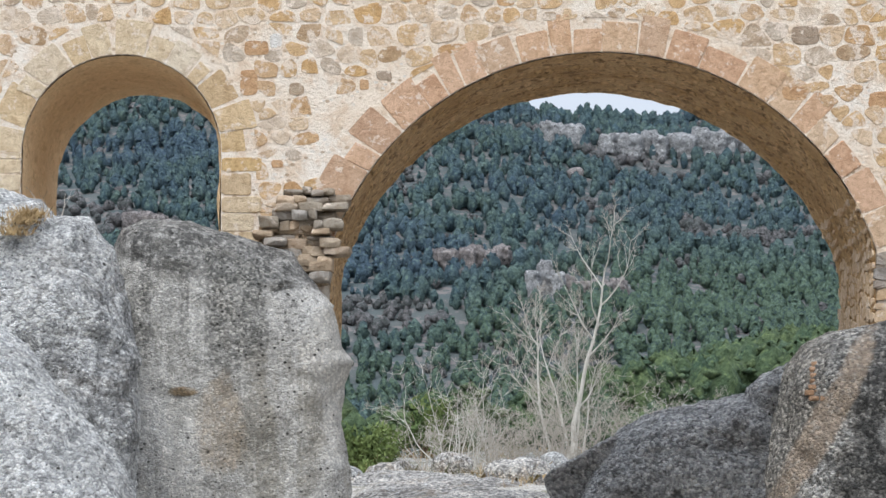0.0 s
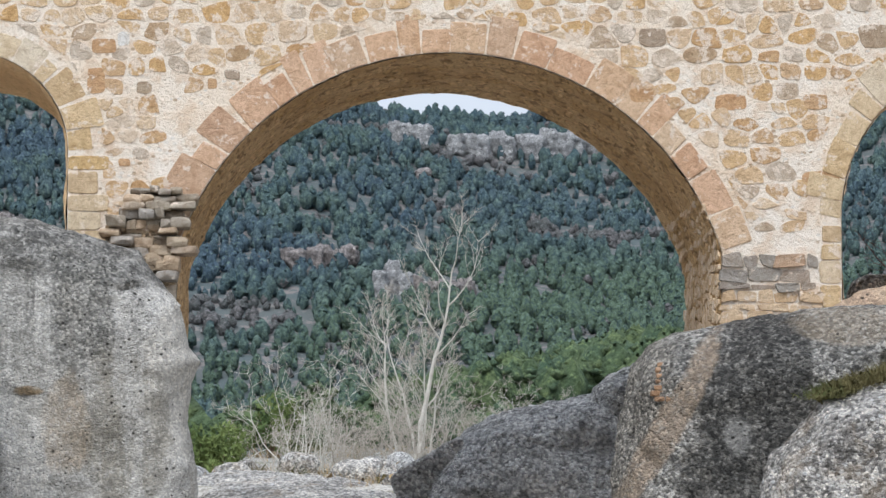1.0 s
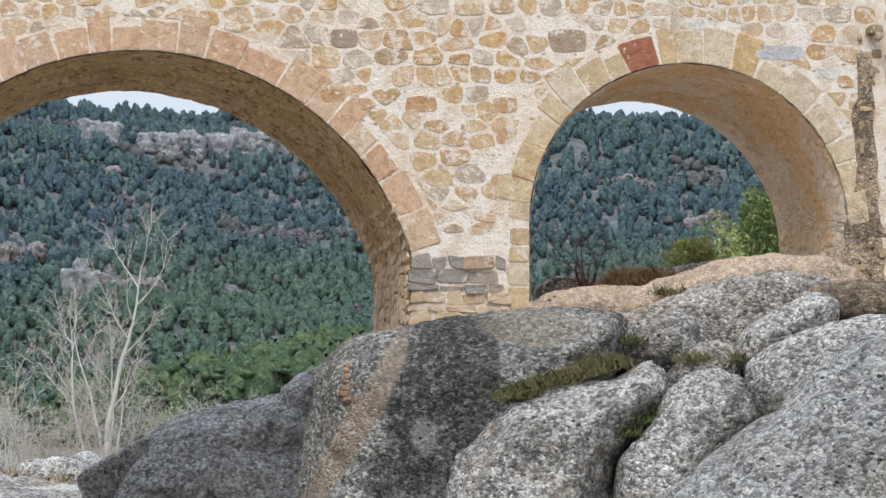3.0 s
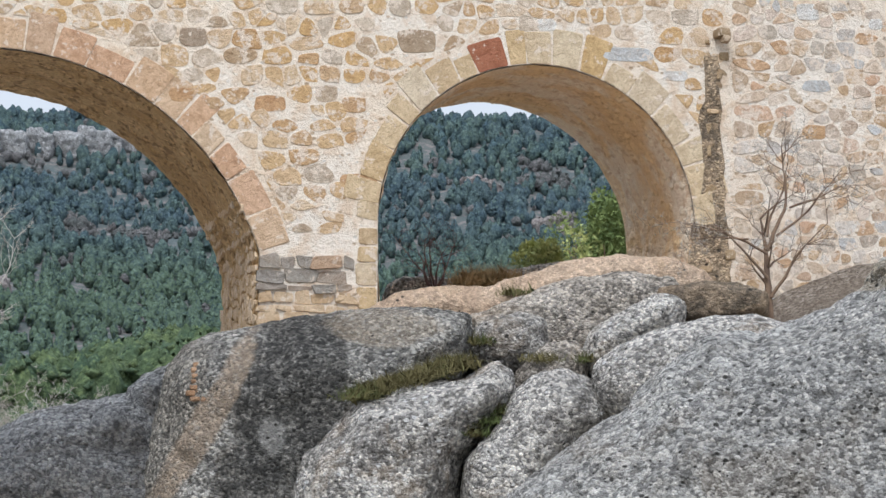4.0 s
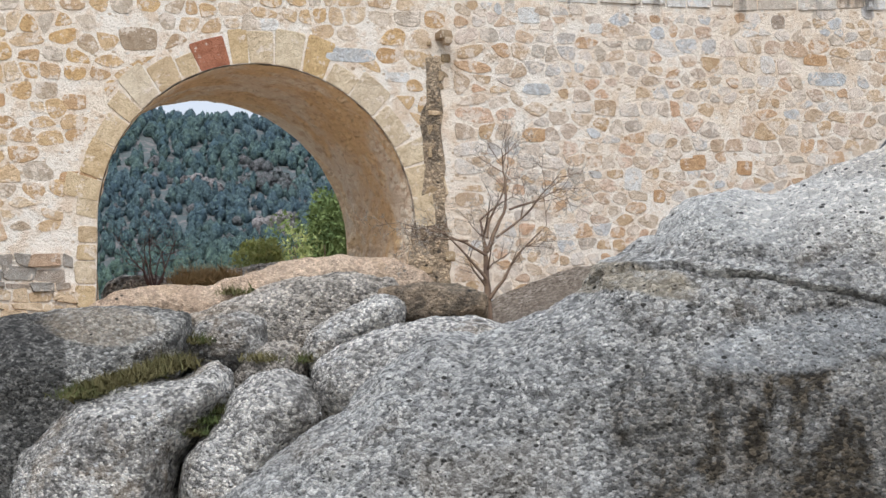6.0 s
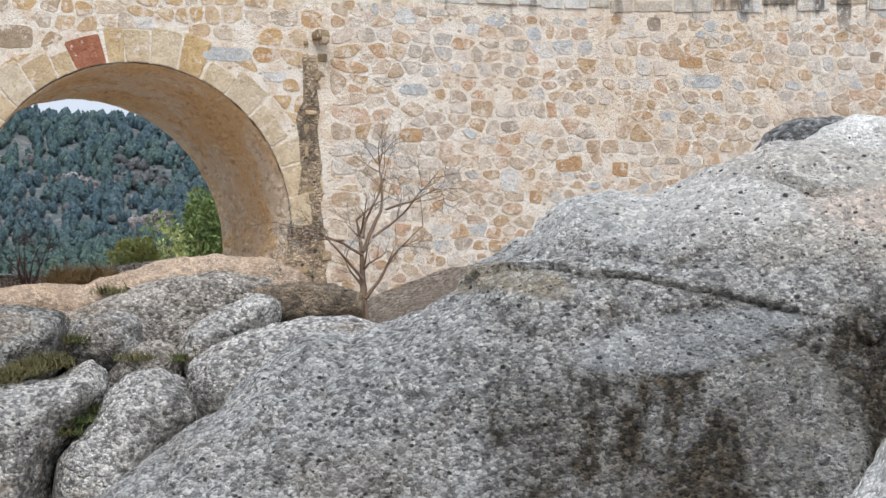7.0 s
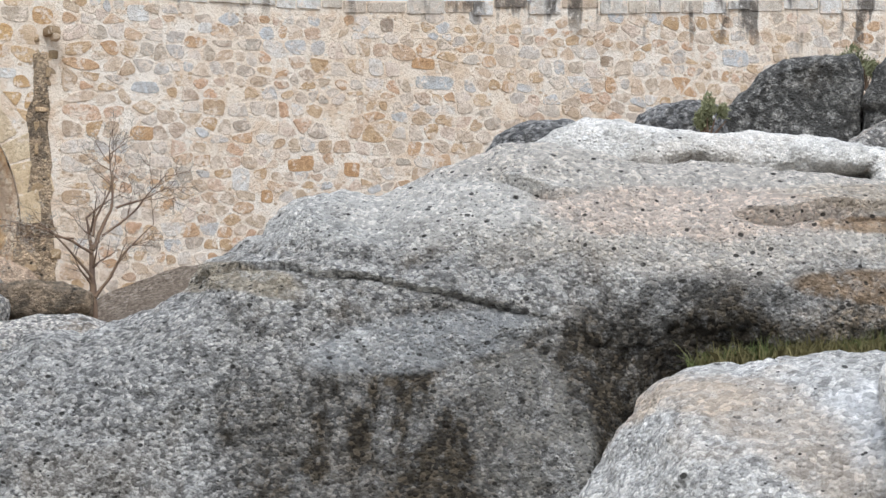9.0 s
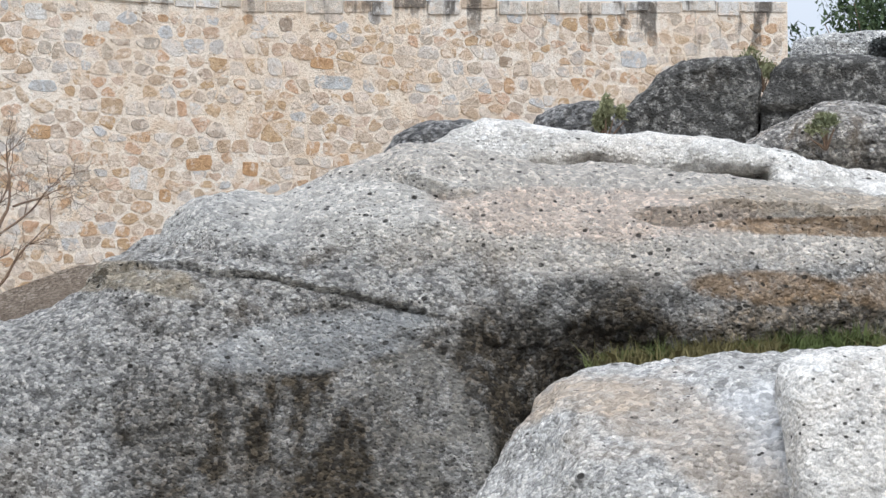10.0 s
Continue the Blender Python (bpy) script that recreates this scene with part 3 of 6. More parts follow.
# ---- gravel slope at the foot of the wing wall ----
def build_slope():
    xs, ys = np.linspace(12.6, 31, 90), np.linspace(33, 45.5, 60)
    x, y = np.meshgrid(xs, ys, indexing="ij")
    foot = np.interp(x, [12.6, 13.6, 14.2, 16.3, 17.0, 20, 24, 31], [5.0, 5.2, 5.5, 6.2, 6.5, 7.4, 8.2, 9.6])
    z = foot - (FACE - y) * np.interp(x, [12.6, 15, 18, 31], [0.22, 0.25, 0.2, 0.2])
    p = np.stack([x, y, z], -1).reshape(-1, 3)
    p[:, 2] += 0.10 * nz(p, 0.9, 3, 2) + 0.03 * nz(p, 5, 2, 6)
    k = len(ys)
    faces = [(i * k + j, (i + 1) * k + j, (i + 1) * k + j + 1, i * k + j + 1) for i in range(len(xs) - 1) for j in range(k - 1)]
    return tagged(new("gravel_slope", mesh_of("gravel_slope", p, faces, GRAVEL)), "brown stony scree slope below the rubble wall", "gravel", kind="structure")


build_slope()


# ---- rocks: rounded bodies run together, meshed and weathered ----
def surface_net(values, lo, step):
    """Vertices and quads of the zero surface of a grid of values."""
    s = values < 0
    nx, ny, nzc = values.shape
    corners = [(i, j, k) for i in (0, 1) for j in (0, 1) for k in (0, 1)]
    cut = lambda a, c: a[c[0]:nx - 1 + c[0], c[1]:ny - 1 + c[1], c[2]:nzc - 1 + c[2]]
    count = sum(cut(s, c).astype(np.int8) for c in corners)
    live = (count > 0) & (count < 8)
    idx = np.full(live.shape, -1, np.int64)
    idx[live] = np.arange(live.sum())
    acc = np.zeros((live.sum(), 3))
    num = np.zeros(live.sum())
    for a in corners:
        for axis in range(3):
            if a[axis]:
                continue
            b = list(a)
            b[axis] = 1
            va, vb = cut(values, a)[live], cut(values, b)[live]
            hit = (va < 0) != (vb < 0)
            t = np.where(hit, va / np.where(hit, va - vb, 1), 0)
            at = np.tile(np.array(a, float), (len(va), 1))
            at[:, axis] += t
            acc += at * hit[:, None]
            num += hit
    base = np.argwhere(live)
    verts = lo + step * (base + acc / num[:, None])
    quads = []
    for axis in range(3):
        u, v = (axis + 1) % 3, (axis + 2) % 3
        n = [nx, ny, nzc]
        sl0, sl1 = [slice(None)] * 3, [slice(None)] * 3
        sl0[axis], sl1[axis] = slice(0, n[axis] - 1), slice(1, n[axis])
        for sl in (sl0, sl1):
            sl[u], sl[v] = slice(1, n[u] - 1), slice(1, n[v] - 1)
        a, b = s[tuple(sl0)], s[tuple(sl1)]
        for flip in (False, True):
            e = np.argwhere((a != b) & (b == flip))
            if not len(e):
                continue
            e[:, u] += 1
            e[:, v] += 1
            def cell(du, dv):
                q = e.copy()
                q[:, u] -= du
                q[:, v] -= dv
                return idx[q[:, 0], q[:, 1], q[:, 2]]
            ring = [cell(1, 1), cell(0, 1), cell(0, 0), cell(1, 0)]
            quads.append(np.stack(ring[::-1] if flip else ring, 1))
    return verts, np.concatenate(quads)


def blob(p, cx, cy, cz, rx, ry, rz, tilt, turn, power, across=0):
    """A rounded box-like body, tilted in its face and turned about the upright; about the distance to its skin."""
    x, y, z = p[0] - cx, p[1] - cy, p[2] - cz
    c, s = math.cos(radians(turn)), math.sin(radians(turn))
    x, y = c * x + s * y, c * y - s * x
    c, s = math.cos(radians(tilt)), math.sin(radians(tilt))
    x, z = c * x - s * z, s * x + c * z
    q = (np.abs(y / ry) ** power + np.abs(z / rz) ** power) ** (1 / power)
    across = across or power
    q = (np.abs(x / rx) ** across + q**across) ** (1 / across)
    return (q - 1) * min(rx, ry, rz)


def split_quads(verts, quads):
    """Each quad in four."""
    n = len(verts)
    edges = np.sort(np.stack([quads, np.roll(quads, -1, 1)], 2).reshape(-1, 2), 1)
    uniq, back = np.unique(edges[:, 0] * n + edges[:, 1], return_inverse=True)
    mids = (verts[uniq // n] + verts[uniq % n]) / 2
    e = n + back.reshape(-1, 4)
    c = n + len(uniq) + np.arange(len(quads))
    out = np.concatenate([np.stack([quads[:, k], e[:, k], c, e[:, k - 1]], 1) for k in range(4)])
    return np.concatenate([verts, mids, verts[quads].mean(1)]), out


def rock(name, material, bodies, label, step=0.06, soft=0.12, lump=0.16, seed=0, cracks=(), grain=0.03, kind="", category="rock", layers=0.0, facets=0, finer=False):
    """A rock from bodies (centre, radii, tilt, turn, power), its cracks running along (from x, to x, height, slope, depth, width)."""
    b = np.array([row[:9] for row in bodies])
    side = (np.hypot(b[:, 3], b[:, 4]) * 0.98)[:, None]
    lo = (b[:, :3] - np.hstack([side, side, b[:, 5:6] + 0.35 * np.abs(np.sin(np.radians(b[:, 6:7]))) * b[:, 3:4]])).min(0) - 0.3
    hi = (b[:, :3] + np.hstack([side, side, b[:, 5:6] + np.abs(np.sin(np.radians(b[:, 6:7]))) * b[:, 3:4]])).max(0) + 0.3
    lo[2] = max(lo[2], 0.4)
    hi[1] = min(hi[1], float((b[:, 1] + 0.55 * b[:, 4]).max()))
    n = np.ceil((hi - lo) / step).astype(int) + 1
    ax = [(lo[i] + step * np.arange(n[i])).astype(np.float32) for i in range(3)]
    p = np.meshgrid(*ax, indexing="ij", sparse=True)
    d = None
    for row in bodies:
        e = blob(p, *row)
        if d is None:
            d = e
        else:
            h = np.clip(0.5 + 0.5 * (e - d) / soft, 0, 1)
            d = e + (d - e) * h - soft * h * (1 - h)
    rng = np.random.default_rng(seed + 500)
    for k in range(facets):
        n3 = rng.normal(0, 1, 3) * [1, 1, 0.7]
        n3[1] = -abs(n3[1]) - 0.2
        n3 /= np.linalg.norm(n3)
        far = max(float(n3 @ r[:3] + np.linalg.norm(n3 * r[3:6])) for r in b)
        d = np.maximum(d, n3[0] * p[0] + n3[1] * p[1] + n3[2] * p[2] - far + rng.uniform(0.02, 0.12) * float(np.min(b[:, 3:6])))
    d[:, :, 0] = 1.0
    d[:, -1, :] = 1.0
    verts, quads = surface_net(d, lo, step)
    if finer:
        verts, quads = split_quads(verts, quads)
    nrm = np.zeros_like(verts)
    tri = verts[quads]
    fn = np.cross(tri[:, 2] - tri[:, 0], tri[:, 3] - tri[:, 1])
    for k in range(4):
        np.add.at(nrm, quads[:, k], fn)
    nrm /= np.linalg.norm(nrm, axis=1)[:, None] + 1e-9
    shift = lump * nz(verts, 0.55, 2, seed + 1) + 0.35 * lump * nz(verts, 1.9, 3, seed + 2) + grain * nz(verts, 6.5, 3, seed + 3)
    if finer:
        shift += 0.8 * grain * nz(verts, 14, 3, seed + 4)
    ridge = 1 - np.abs(nz(verts * [1, 1, 2.2], 0.8, 2, seed + 7))
    shift -= 0.5 * lump * np.clip((ridge - 0.86) / 0.14, 0, 1)
    if layers:
        shift += layers * nz(verts * [0.25, 0.25, 2.6], 1.0, 3, seed + 5)
    for x0, x1, z, slope, depth, width in cracks:
        line = z + slope * (verts[:, 0] - x0) + 0.06 * nz(verts, 1.6, 3, seed + 11)
        along = np.clip((verts[:, 0] - x0) / 0.3, 0, 1) * np.clip((x1 - verts[:, 0]) / 0.3, 0, 1)
        shift -= depth * along * np.exp(-(((verts[:, 2] - line) / width) ** 2))
        shift += 0.4 * depth * along * np.exp(-(((verts[:, 2] - line - 2.2 * width) / (1.4 * width)) ** 2))
    verts = verts + nrm * shift[:, None]
    ob = new(name, mesh_of(name, verts, quads, material))
    return tagged(ob, label, category, kind=kind)


def outline_distance(profile, x, z):
    """Signed distance to a closed outline in the plane, on the grid of x and z."""
    px, pz = np.meshgrid(x, z, indexing="ij")
    best = np.full(px.shape, 1e9)
    inside = np.zeros(px.shape, bool)
    for (ax, az), (bx, bz) in zip(profile, profile[1:] + profile[:1]):
        ex, ez = bx - ax, bz - az
        t = np.clip(((px - ax) * ex + (pz - az) * ez) / (ex * ex + ez * ez + 1e-12), 0, 1)
        best = np.minimum(best, np.hypot(px - ax - t * ex, pz - az - t * ez))
        if ez:
            inside ^= ((az > pz) != (bz > pz)) & (px < ax + (pz - az) / ez * ex)
    return np.where(inside, -best, best)


def crag(name, material, at, turn, profile, label, depth=3.0, bulge=0.8, worn=0.5, step=0.068, lump=0.12, seed=0, lean=0.0, cracks=(), carves=(), grain=0.03, layers=0.0, finer=False, category="rock"):
    """A rock of a given outline: a weathered body with a swelling front face, leaning back, its cracks running along
    heights at places, with a depth and a width; turn is the bearing of its back."""
    w = np.array(profile)
    lo = np.array([w[:, 0].min() - 0.2, -bulge - 0.2, w[:, 1].min() - 0.2])
    hi = np.array([w[:, 0].max() + 0.2, depth + 0.3, w[:, 1].max() + 0.2])
    n = np.ceil((hi - lo) / step).astype(int) + 1
    x, y, z = [lo[i] + step * np.arange(n[i]) for i in range(3)]
    flat = outline_distance(list(profile), x, z)
    inner = (flat + worn)[:, None, :]
    out = np.where(y < 0, -y * worn / bulge, np.maximum(y - depth + worn, 0) if depth > worn else 0 * y)[None, :, None]
    d = np.where(inner > 0, np.hypot(np.maximum(inner, 0), out), np.maximum(out, inner * 0.5)) - worn
    p = np.meshgrid(x, y, z, indexing="ij", sparse=True)
    for cx, cy, cz, rx, ry, rz, tilt, power in carves:
        e = -blob(p, cx, cy, cz, rx, ry, rz, tilt, 0, power)
        h = np.clip(0.5 - 0.5 * (d - e) / 0.35, 0, 1)
        d = d + (e - d) * h + 0.35 * h * (1 - h)
    verts, quads = surface_net(d, lo, step)
    if finer:
        verts, quads = split_quads(verts, quads)
    nrm = np.zeros_like(verts)
    tri = verts[quads]
    fn = np.cross(tri[:, 2] - tri[:, 0], tri[:, 3] - tri[:, 1])
    for k in range(4):
        np.add.at(nrm, quads[:, k], fn)
    nrm /= np.linalg.norm(nrm, axis=1)[:, None] + 1e-9
    face = np.clip(-nrm[:, 1] * 1.6, 0.0, 1.0)
    shift = lump * (0.3 + 0.7 * face) * (nz(verts, 0.7, 2, seed + 1) + 0.6 * nz(verts * [1, 1, 1.3], 1.9, 3, seed + 2)) + grain * (nz(verts, 6.0, 3, seed + 3) + 0.7 * nz(verts, 13.0, 2, seed + 4))
    # swelling bulges that meet in sharp creases, at two sizes
    warp = verts + 0.25 * np.stack([nz(verts, 1.1, 2, seed + 31), nz(verts, 1.1, 2, seed + 32), nz(verts, 1.1, 2, seed + 33)], 1)
    shift += lump * (0.2 + 0.8 * face) * (0.9 * np.sqrt(np.abs(nz(warp * [1, 1, 1.4], 0.9, 1, seed + 7))) - 0.5)
    shift += 0.35 * lump * (np.sqrt(np.abs(nz(warp * [1, 1, 1.3], 2.7, 2, seed + 8))) - 0.5)
    shift -= 0.18 * lump * face * np.clip((0.04 - np.abs(nz(warp * [1.0, 1.0, 1.8], 0.9, 3, seed + 9))) / 0.04, 0, 1)
    if layers:
        shift += layers * nz(verts * [0.25, 0.25, 2.6], 1.2, 3, seed + 5)
    for xs, zs, deep, width in cracks:
        line = np.interp(verts[:, 0], xs, zs) + 0.05 * nz(verts * [1, 0.2, 0.2], 2.5, 3, seed + 11)
        along = np.clip((verts[:, 0] - xs[0]) / 0.2, 0, 1) * np.clip((xs[-1] - verts[:, 0]) / 0.4, 0, 1)
        off = (verts[:, 2] - line) / width
        shift += deep * along * face * np.where(off > 0, 0.7 * np.exp(-off / 5.0), -np.exp(-((off / 1.3) ** 2)) - 0.25 * np.exp(off / 6.0))
    verts = verts + nrm * shift[:, None]
    verts[:, 1] += lean * (verts[:, 2] - w[:, 1].max())
    ob = new(name, mesh_of(name, verts, quads, material))
    ob.matrix_basis = pose(*at, 0, 0, -turn)
    return tagged(ob, label, category)


# ---- the rocks themselves, from the river's left bank to the far end of the wall ----
crag("boulder", ROCK_GREY, (-3.11, 43.49, 2.12), -4.1, [(-1.89, -1.77), (-1.72, 2.1), (-1.5, 3.43), (-1.35, 3.94), (-0.99, 4.1), (-0.42, 4.05), (0.25, 3.84), (1.04, 3.61), (1.29, 3.28), (1.6, 2.88), (1.72, 2.29), (1.87, 2.11), (1.75, 1.8), (1.7, 1.29), (1.81, 0.63), (1.89, -1.77)],
     "huge grey conglomerate boulder with dark crust carrying the bridge pier", depth=4.0, bulge=0.9, worn=0.75, lump=0.10, seed=1, lean=0.05, cracks=[([0.55, 1.3], [3.05, 3.12], 0.10, 0.03), ([-0.75, -0.2], [1.66, 1.62], 0.12, 0.03)])
crag("boulder", ROCK_WHITE, (-5.28, 40.66, 2.09), -7.4, [(-1.28, -1.74), (-1.35, 4.08), (-0.77, 4.22), (-0.33, 4.19), (0.07, 4.09), (0.29, 3.85), (0.69, 3.83), (0.95, 3.38), (1.16, 2.79), (1.3, 1.98), (1.35, 1.17), (1.2, -1.74)],
     "pale grey weathered conglomerate boulder beside a taller one", depth=3.5, bulge=1.3, worn=0.8, lump=0.24, seed=2, lean=0.4)
crag("boulder", ROCK_WHITE, (-4.98, 38.08, 2.06), -7.4, [(-1.37, -1.71), (-1.41, 2.65), (-0.8, 2.52), (-0.32, 2.18), (0.09, 1.78), (0.43, 1.33), (0.78, 0.89), (1.16, 0.41), (1.41, -1.71)],
     "whitish pitted conglomerate boulder sloping to the river", depth=3.0, bulge=1.2, worn=0.7, lump=0.2, seed=3, lean=0.6)
crag("boulder", ROCK_RIVER, (4.23, 52.83, 2.23), 4.6, [(-2.33, -1.88), (-1.81, 0.76), (-1.33, 1.33), (-0.76, 1.66), (0.05, 1.85), (0.85, 2.01), (1.23, 1.79), (1.79, 1.41), (2.33, -1.88)],
     "dark grey sloping rock beyond the great arch", depth=2.5, bulge=1.6, worn=0.6, lump=0.22, seed=7, lean=0.6, layers=0.12, grain=0.06)
crag("rock_slab", ROCK_RIVER, (2.37, 51.55, 2.31), 2.6, [(-0.73, 0.51), (-0.52, 0.69), (-0.01, 0.94), (0.41, 1.18), (0.73, 1.01), (0.73, 0.18), (-0.01, -1.96), (-0.61, 0.14)],
     "tilted dark rock slab jutting from a sloping rock", depth=1.0, bulge=0.10, worn=0.06, lump=0.04, seed=17, step=0.04)
crag("boulder", ROCK_RIVER, (5.75, 52.08, 2.23), 6.3, [(-0.76, 1.59), (-0.72, 2.06), (-0.5, 2.29), (0.01, 2.52), (0.76, 2.61), (0.73, -1.88), (-0.11, -1.88), (-0.24, 0.75), (-0.56, 1.21)],
     "dark grey blocky rock beyond the great arch", depth=2.0, bulge=0.7, worn=0.45, lump=0.16, seed=18, lean=0.1)
crag("rock_outcrop", ROCK_PIER, (6.61, 42.69, 2.12), 8.8, [(-2.26, -1.77), (-2.15, 0.62), (-2.06, 1.28), (-1.92, 1.94), (-1.7, 2.26), (-1.39, 2.45), (-0.8, 2.54), (-0.26, 2.67), (0.83, 2.84), (1.53, 2.83), (2.23, 2.74), (2.26, 2.09), (1.91, 1.62), (1.28, -1.77)],
     "black and tan lichen-stained rock under the central bridge pier", depth=4.0, bulge=1.6, worn=1.1, lump=0.16, seed=5, lean=0.3)
crag("boulder", ROCK_PEBBLE, (7.29, 40.96, 2.1), 10.1, [(-1.78, -1.75), (-1.0, 0.78), (-0.51, 1.27), (-0.29, 1.5), (0.31, 1.7), (1.13, 1.8), (1.54, 2.01), (1.74, 1.86), (1.78, 1.56), (1.5, 1.11), (1.08, 0.67), (0.92, -1.75)],
     "rounded grey conglomerate boulder below the end arch", depth=2.5, bulge=1.2, worn=0.7, lump=0.12, seed=20, lean=0.2)
crag("boulder", ROCK_PEBBLE, (9.13, 40.17, 2.09), 12.8, [(-1.07, -1.74), (-0.86, 0.7), (-0.44, 1.14), (-0.24, 1.58), (0.08, 1.85), (0.48, 1.91), (0.86, 1.74), (1.07, 1.28), (0.76, 0.8), (0.39, 0.37), (0.24, -1.74)],
     "grey conglomerate boulder split by a grassy crevice", depth=2.0, bulge=0.9, worn=0.6, lump=0.14, seed=21, lean=0.15)
crag("boulder", ROCK_PEBBLE, (9.2, 41.9, 3.99), 12.4, [(-0.59, 0.12), (-0.54, 0.51), (-0.31, 0.77), (0.21, 0.9), (0.53, 0.79), (0.59, 0.31), (0.36, 0.0)],
     "rounded grey conglomerate boulder at the terrace edge", depth=1.8, bulge=0.5, worn=0.4, lump=0.08, seed=22)
crag("boulder", ROCK_TANGREY, (9.68, 41.49, 3.55), 13.1, [(-0.58, 0.23), (-0.35, 0.61), (-0.0, 0.88), (0.38, 0.91), (0.58, 0.68), (0.56, 0.23), (0.18, 0.0)],
     "small sandy boulder wedged between larger ones", depth=1.8, bulge=0.45, worn=0.4, lump=0.10, seed=23)
crag("boulder", ROCK_PEBBLE, (11.4, 39.8, 3.13), 16.0, [(-1.5, 0.6), (-1.44, 0.93), (-1.11, 1.19), (-0.59, 1.38), (0.08, 1.55), (0.68, 1.58), (1.5, 1.33), (1.49, 0.07), (-0.96, 0.0), (-1.41, 0.3)],
     "broad smooth grey conglomerate boulder", depth=2.5, bulge=0.9, worn=0.6, lump=0.08, seed=24, lean=0.15)
crag("boulder", ROCK_PEBBLE, (10.8, 41.21, 3.87), 14.7, [(-0.75, 0.31), (-0.59, 0.73), (-0.1, 1.01), (0.4, 1.23), (0.75, 1.11), (0.67, 0.69), (0.06, 0.42), (-0.48, 0.0)],
     "rough grey conglomerate boulder under the ledge", depth=2.0, bulge=0.5, worn=0.4, lump=0.10, seed=25)
crag("rock_outcrop", ROCK_TANGREY, (10.44, 42.74, 3.31), 13.7, [(-1.74, 0.0), (-1.7, 0.95), (-1.59, 1.58), (-0.95, 1.78), (-0.56, 1.98), (-0.0, 2.14), (0.71, 2.22), (1.31, 2.1), (1.58, 1.74), (1.74, 0.95), (1.1, 0.0)],
     "rough sandy grey conglomerate outcrop below the terrace", depth=2.5, bulge=0.5, worn=0.4, lump=0.14, seed=14, lean=0.12)
crag("rock_terrace", ROCK_TAN, (9.89, 43.49, 4.29), 12.8, [(-2.73, 0.01), (-2.29, 0.74), (-1.93, 0.97), (-1.21, 1.07), (-0.57, 1.04), (-0.25, 1.23), (0.39, 1.41), (1.32, 1.54), (2.08, 1.48), (2.49, 1.3), (2.73, 0.98), (2.72, 0.01)],
     "flat orange-brown rock terrace under the end arch", depth=5.0, bulge=0.4, worn=0.3, lump=0.10, seed=8, lean=0.1, layers=0.05)
crag("rock", ROCK_PEBBLE, (10.14, 48.55, 5.3), 11.8, [(-1.49, 0.0), (-1.38, 0.49), (-1.1, 0.61), (-0.47, 0.61), (0.24, 0.68), (0.96, 0.83), (1.49, 0.89), (1.49, 0.01)],
     "grey rock rim behind the bridge's end arch", depth=1.5, bulge=0.3, worn=0.2, lump=0.08, seed=9)
crag("rock_ledge", ROCK_LEDGE, (11.91, 41.21, 4.72), 16.1, [(-0.77, 0.21), (-0.71, 0.47), (-0.05, 0.56), (0.54, 0.49), (0.77, 0.38), (0.77, 0.09), (0.06, 0.0), (-0.56, 0.0)],
     "low brown rock ledge at the wall's foot", depth=1.5, bulge=0.25, worn=0.12, lump=0.06, seed=30, step=0.04, layers=0.05)
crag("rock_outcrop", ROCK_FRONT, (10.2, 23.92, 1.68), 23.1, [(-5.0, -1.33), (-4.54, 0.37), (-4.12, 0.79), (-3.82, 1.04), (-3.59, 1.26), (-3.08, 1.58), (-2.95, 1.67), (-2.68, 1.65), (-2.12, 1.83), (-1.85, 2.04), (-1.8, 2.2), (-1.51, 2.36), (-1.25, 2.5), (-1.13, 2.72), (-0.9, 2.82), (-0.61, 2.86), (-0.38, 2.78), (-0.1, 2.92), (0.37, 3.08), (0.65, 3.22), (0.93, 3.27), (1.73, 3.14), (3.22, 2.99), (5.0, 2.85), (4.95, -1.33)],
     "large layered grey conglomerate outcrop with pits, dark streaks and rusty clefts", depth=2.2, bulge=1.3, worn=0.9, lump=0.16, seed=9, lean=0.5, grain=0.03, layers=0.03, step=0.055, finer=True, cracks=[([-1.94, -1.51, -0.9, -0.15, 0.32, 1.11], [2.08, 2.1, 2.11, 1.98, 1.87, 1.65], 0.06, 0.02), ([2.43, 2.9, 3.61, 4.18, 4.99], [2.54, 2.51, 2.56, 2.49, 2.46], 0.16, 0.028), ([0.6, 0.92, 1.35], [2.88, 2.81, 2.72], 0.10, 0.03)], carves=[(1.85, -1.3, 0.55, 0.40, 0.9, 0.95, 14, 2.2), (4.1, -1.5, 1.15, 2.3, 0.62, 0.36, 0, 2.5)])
crag("rock_slab", ROCK_PALE, (13.4, 23.67, 4.66), 29.5, [(-2.12, 0.29), (-2.06, 0.48), (-1.84, 0.61), (-1.63, 0.72), (-1.27, 0.68), (-0.7, 0.58), (-0.11, 0.56), (0.57, 0.48), (1.3, 0.38), (2.12, 0.27), (2.12, -4.31), (0.81, 0.15), (0.32, 0.12), (-0.31, 0.11), (-0.61, 0.25), (-0.9, 0.17), (-1.2, 0.13), (-1.74, 0.15)],
     "whitish limestone slab lying on the outcrop", depth=2.0, bulge=0.35, worn=0.18, lump=0.06, seed=10, lean=0.5, layers=0.04, step=0.04, carves=[(2.6, -0.25, 0.18, 0.9, 0.45, 0.14, 2, 3)])
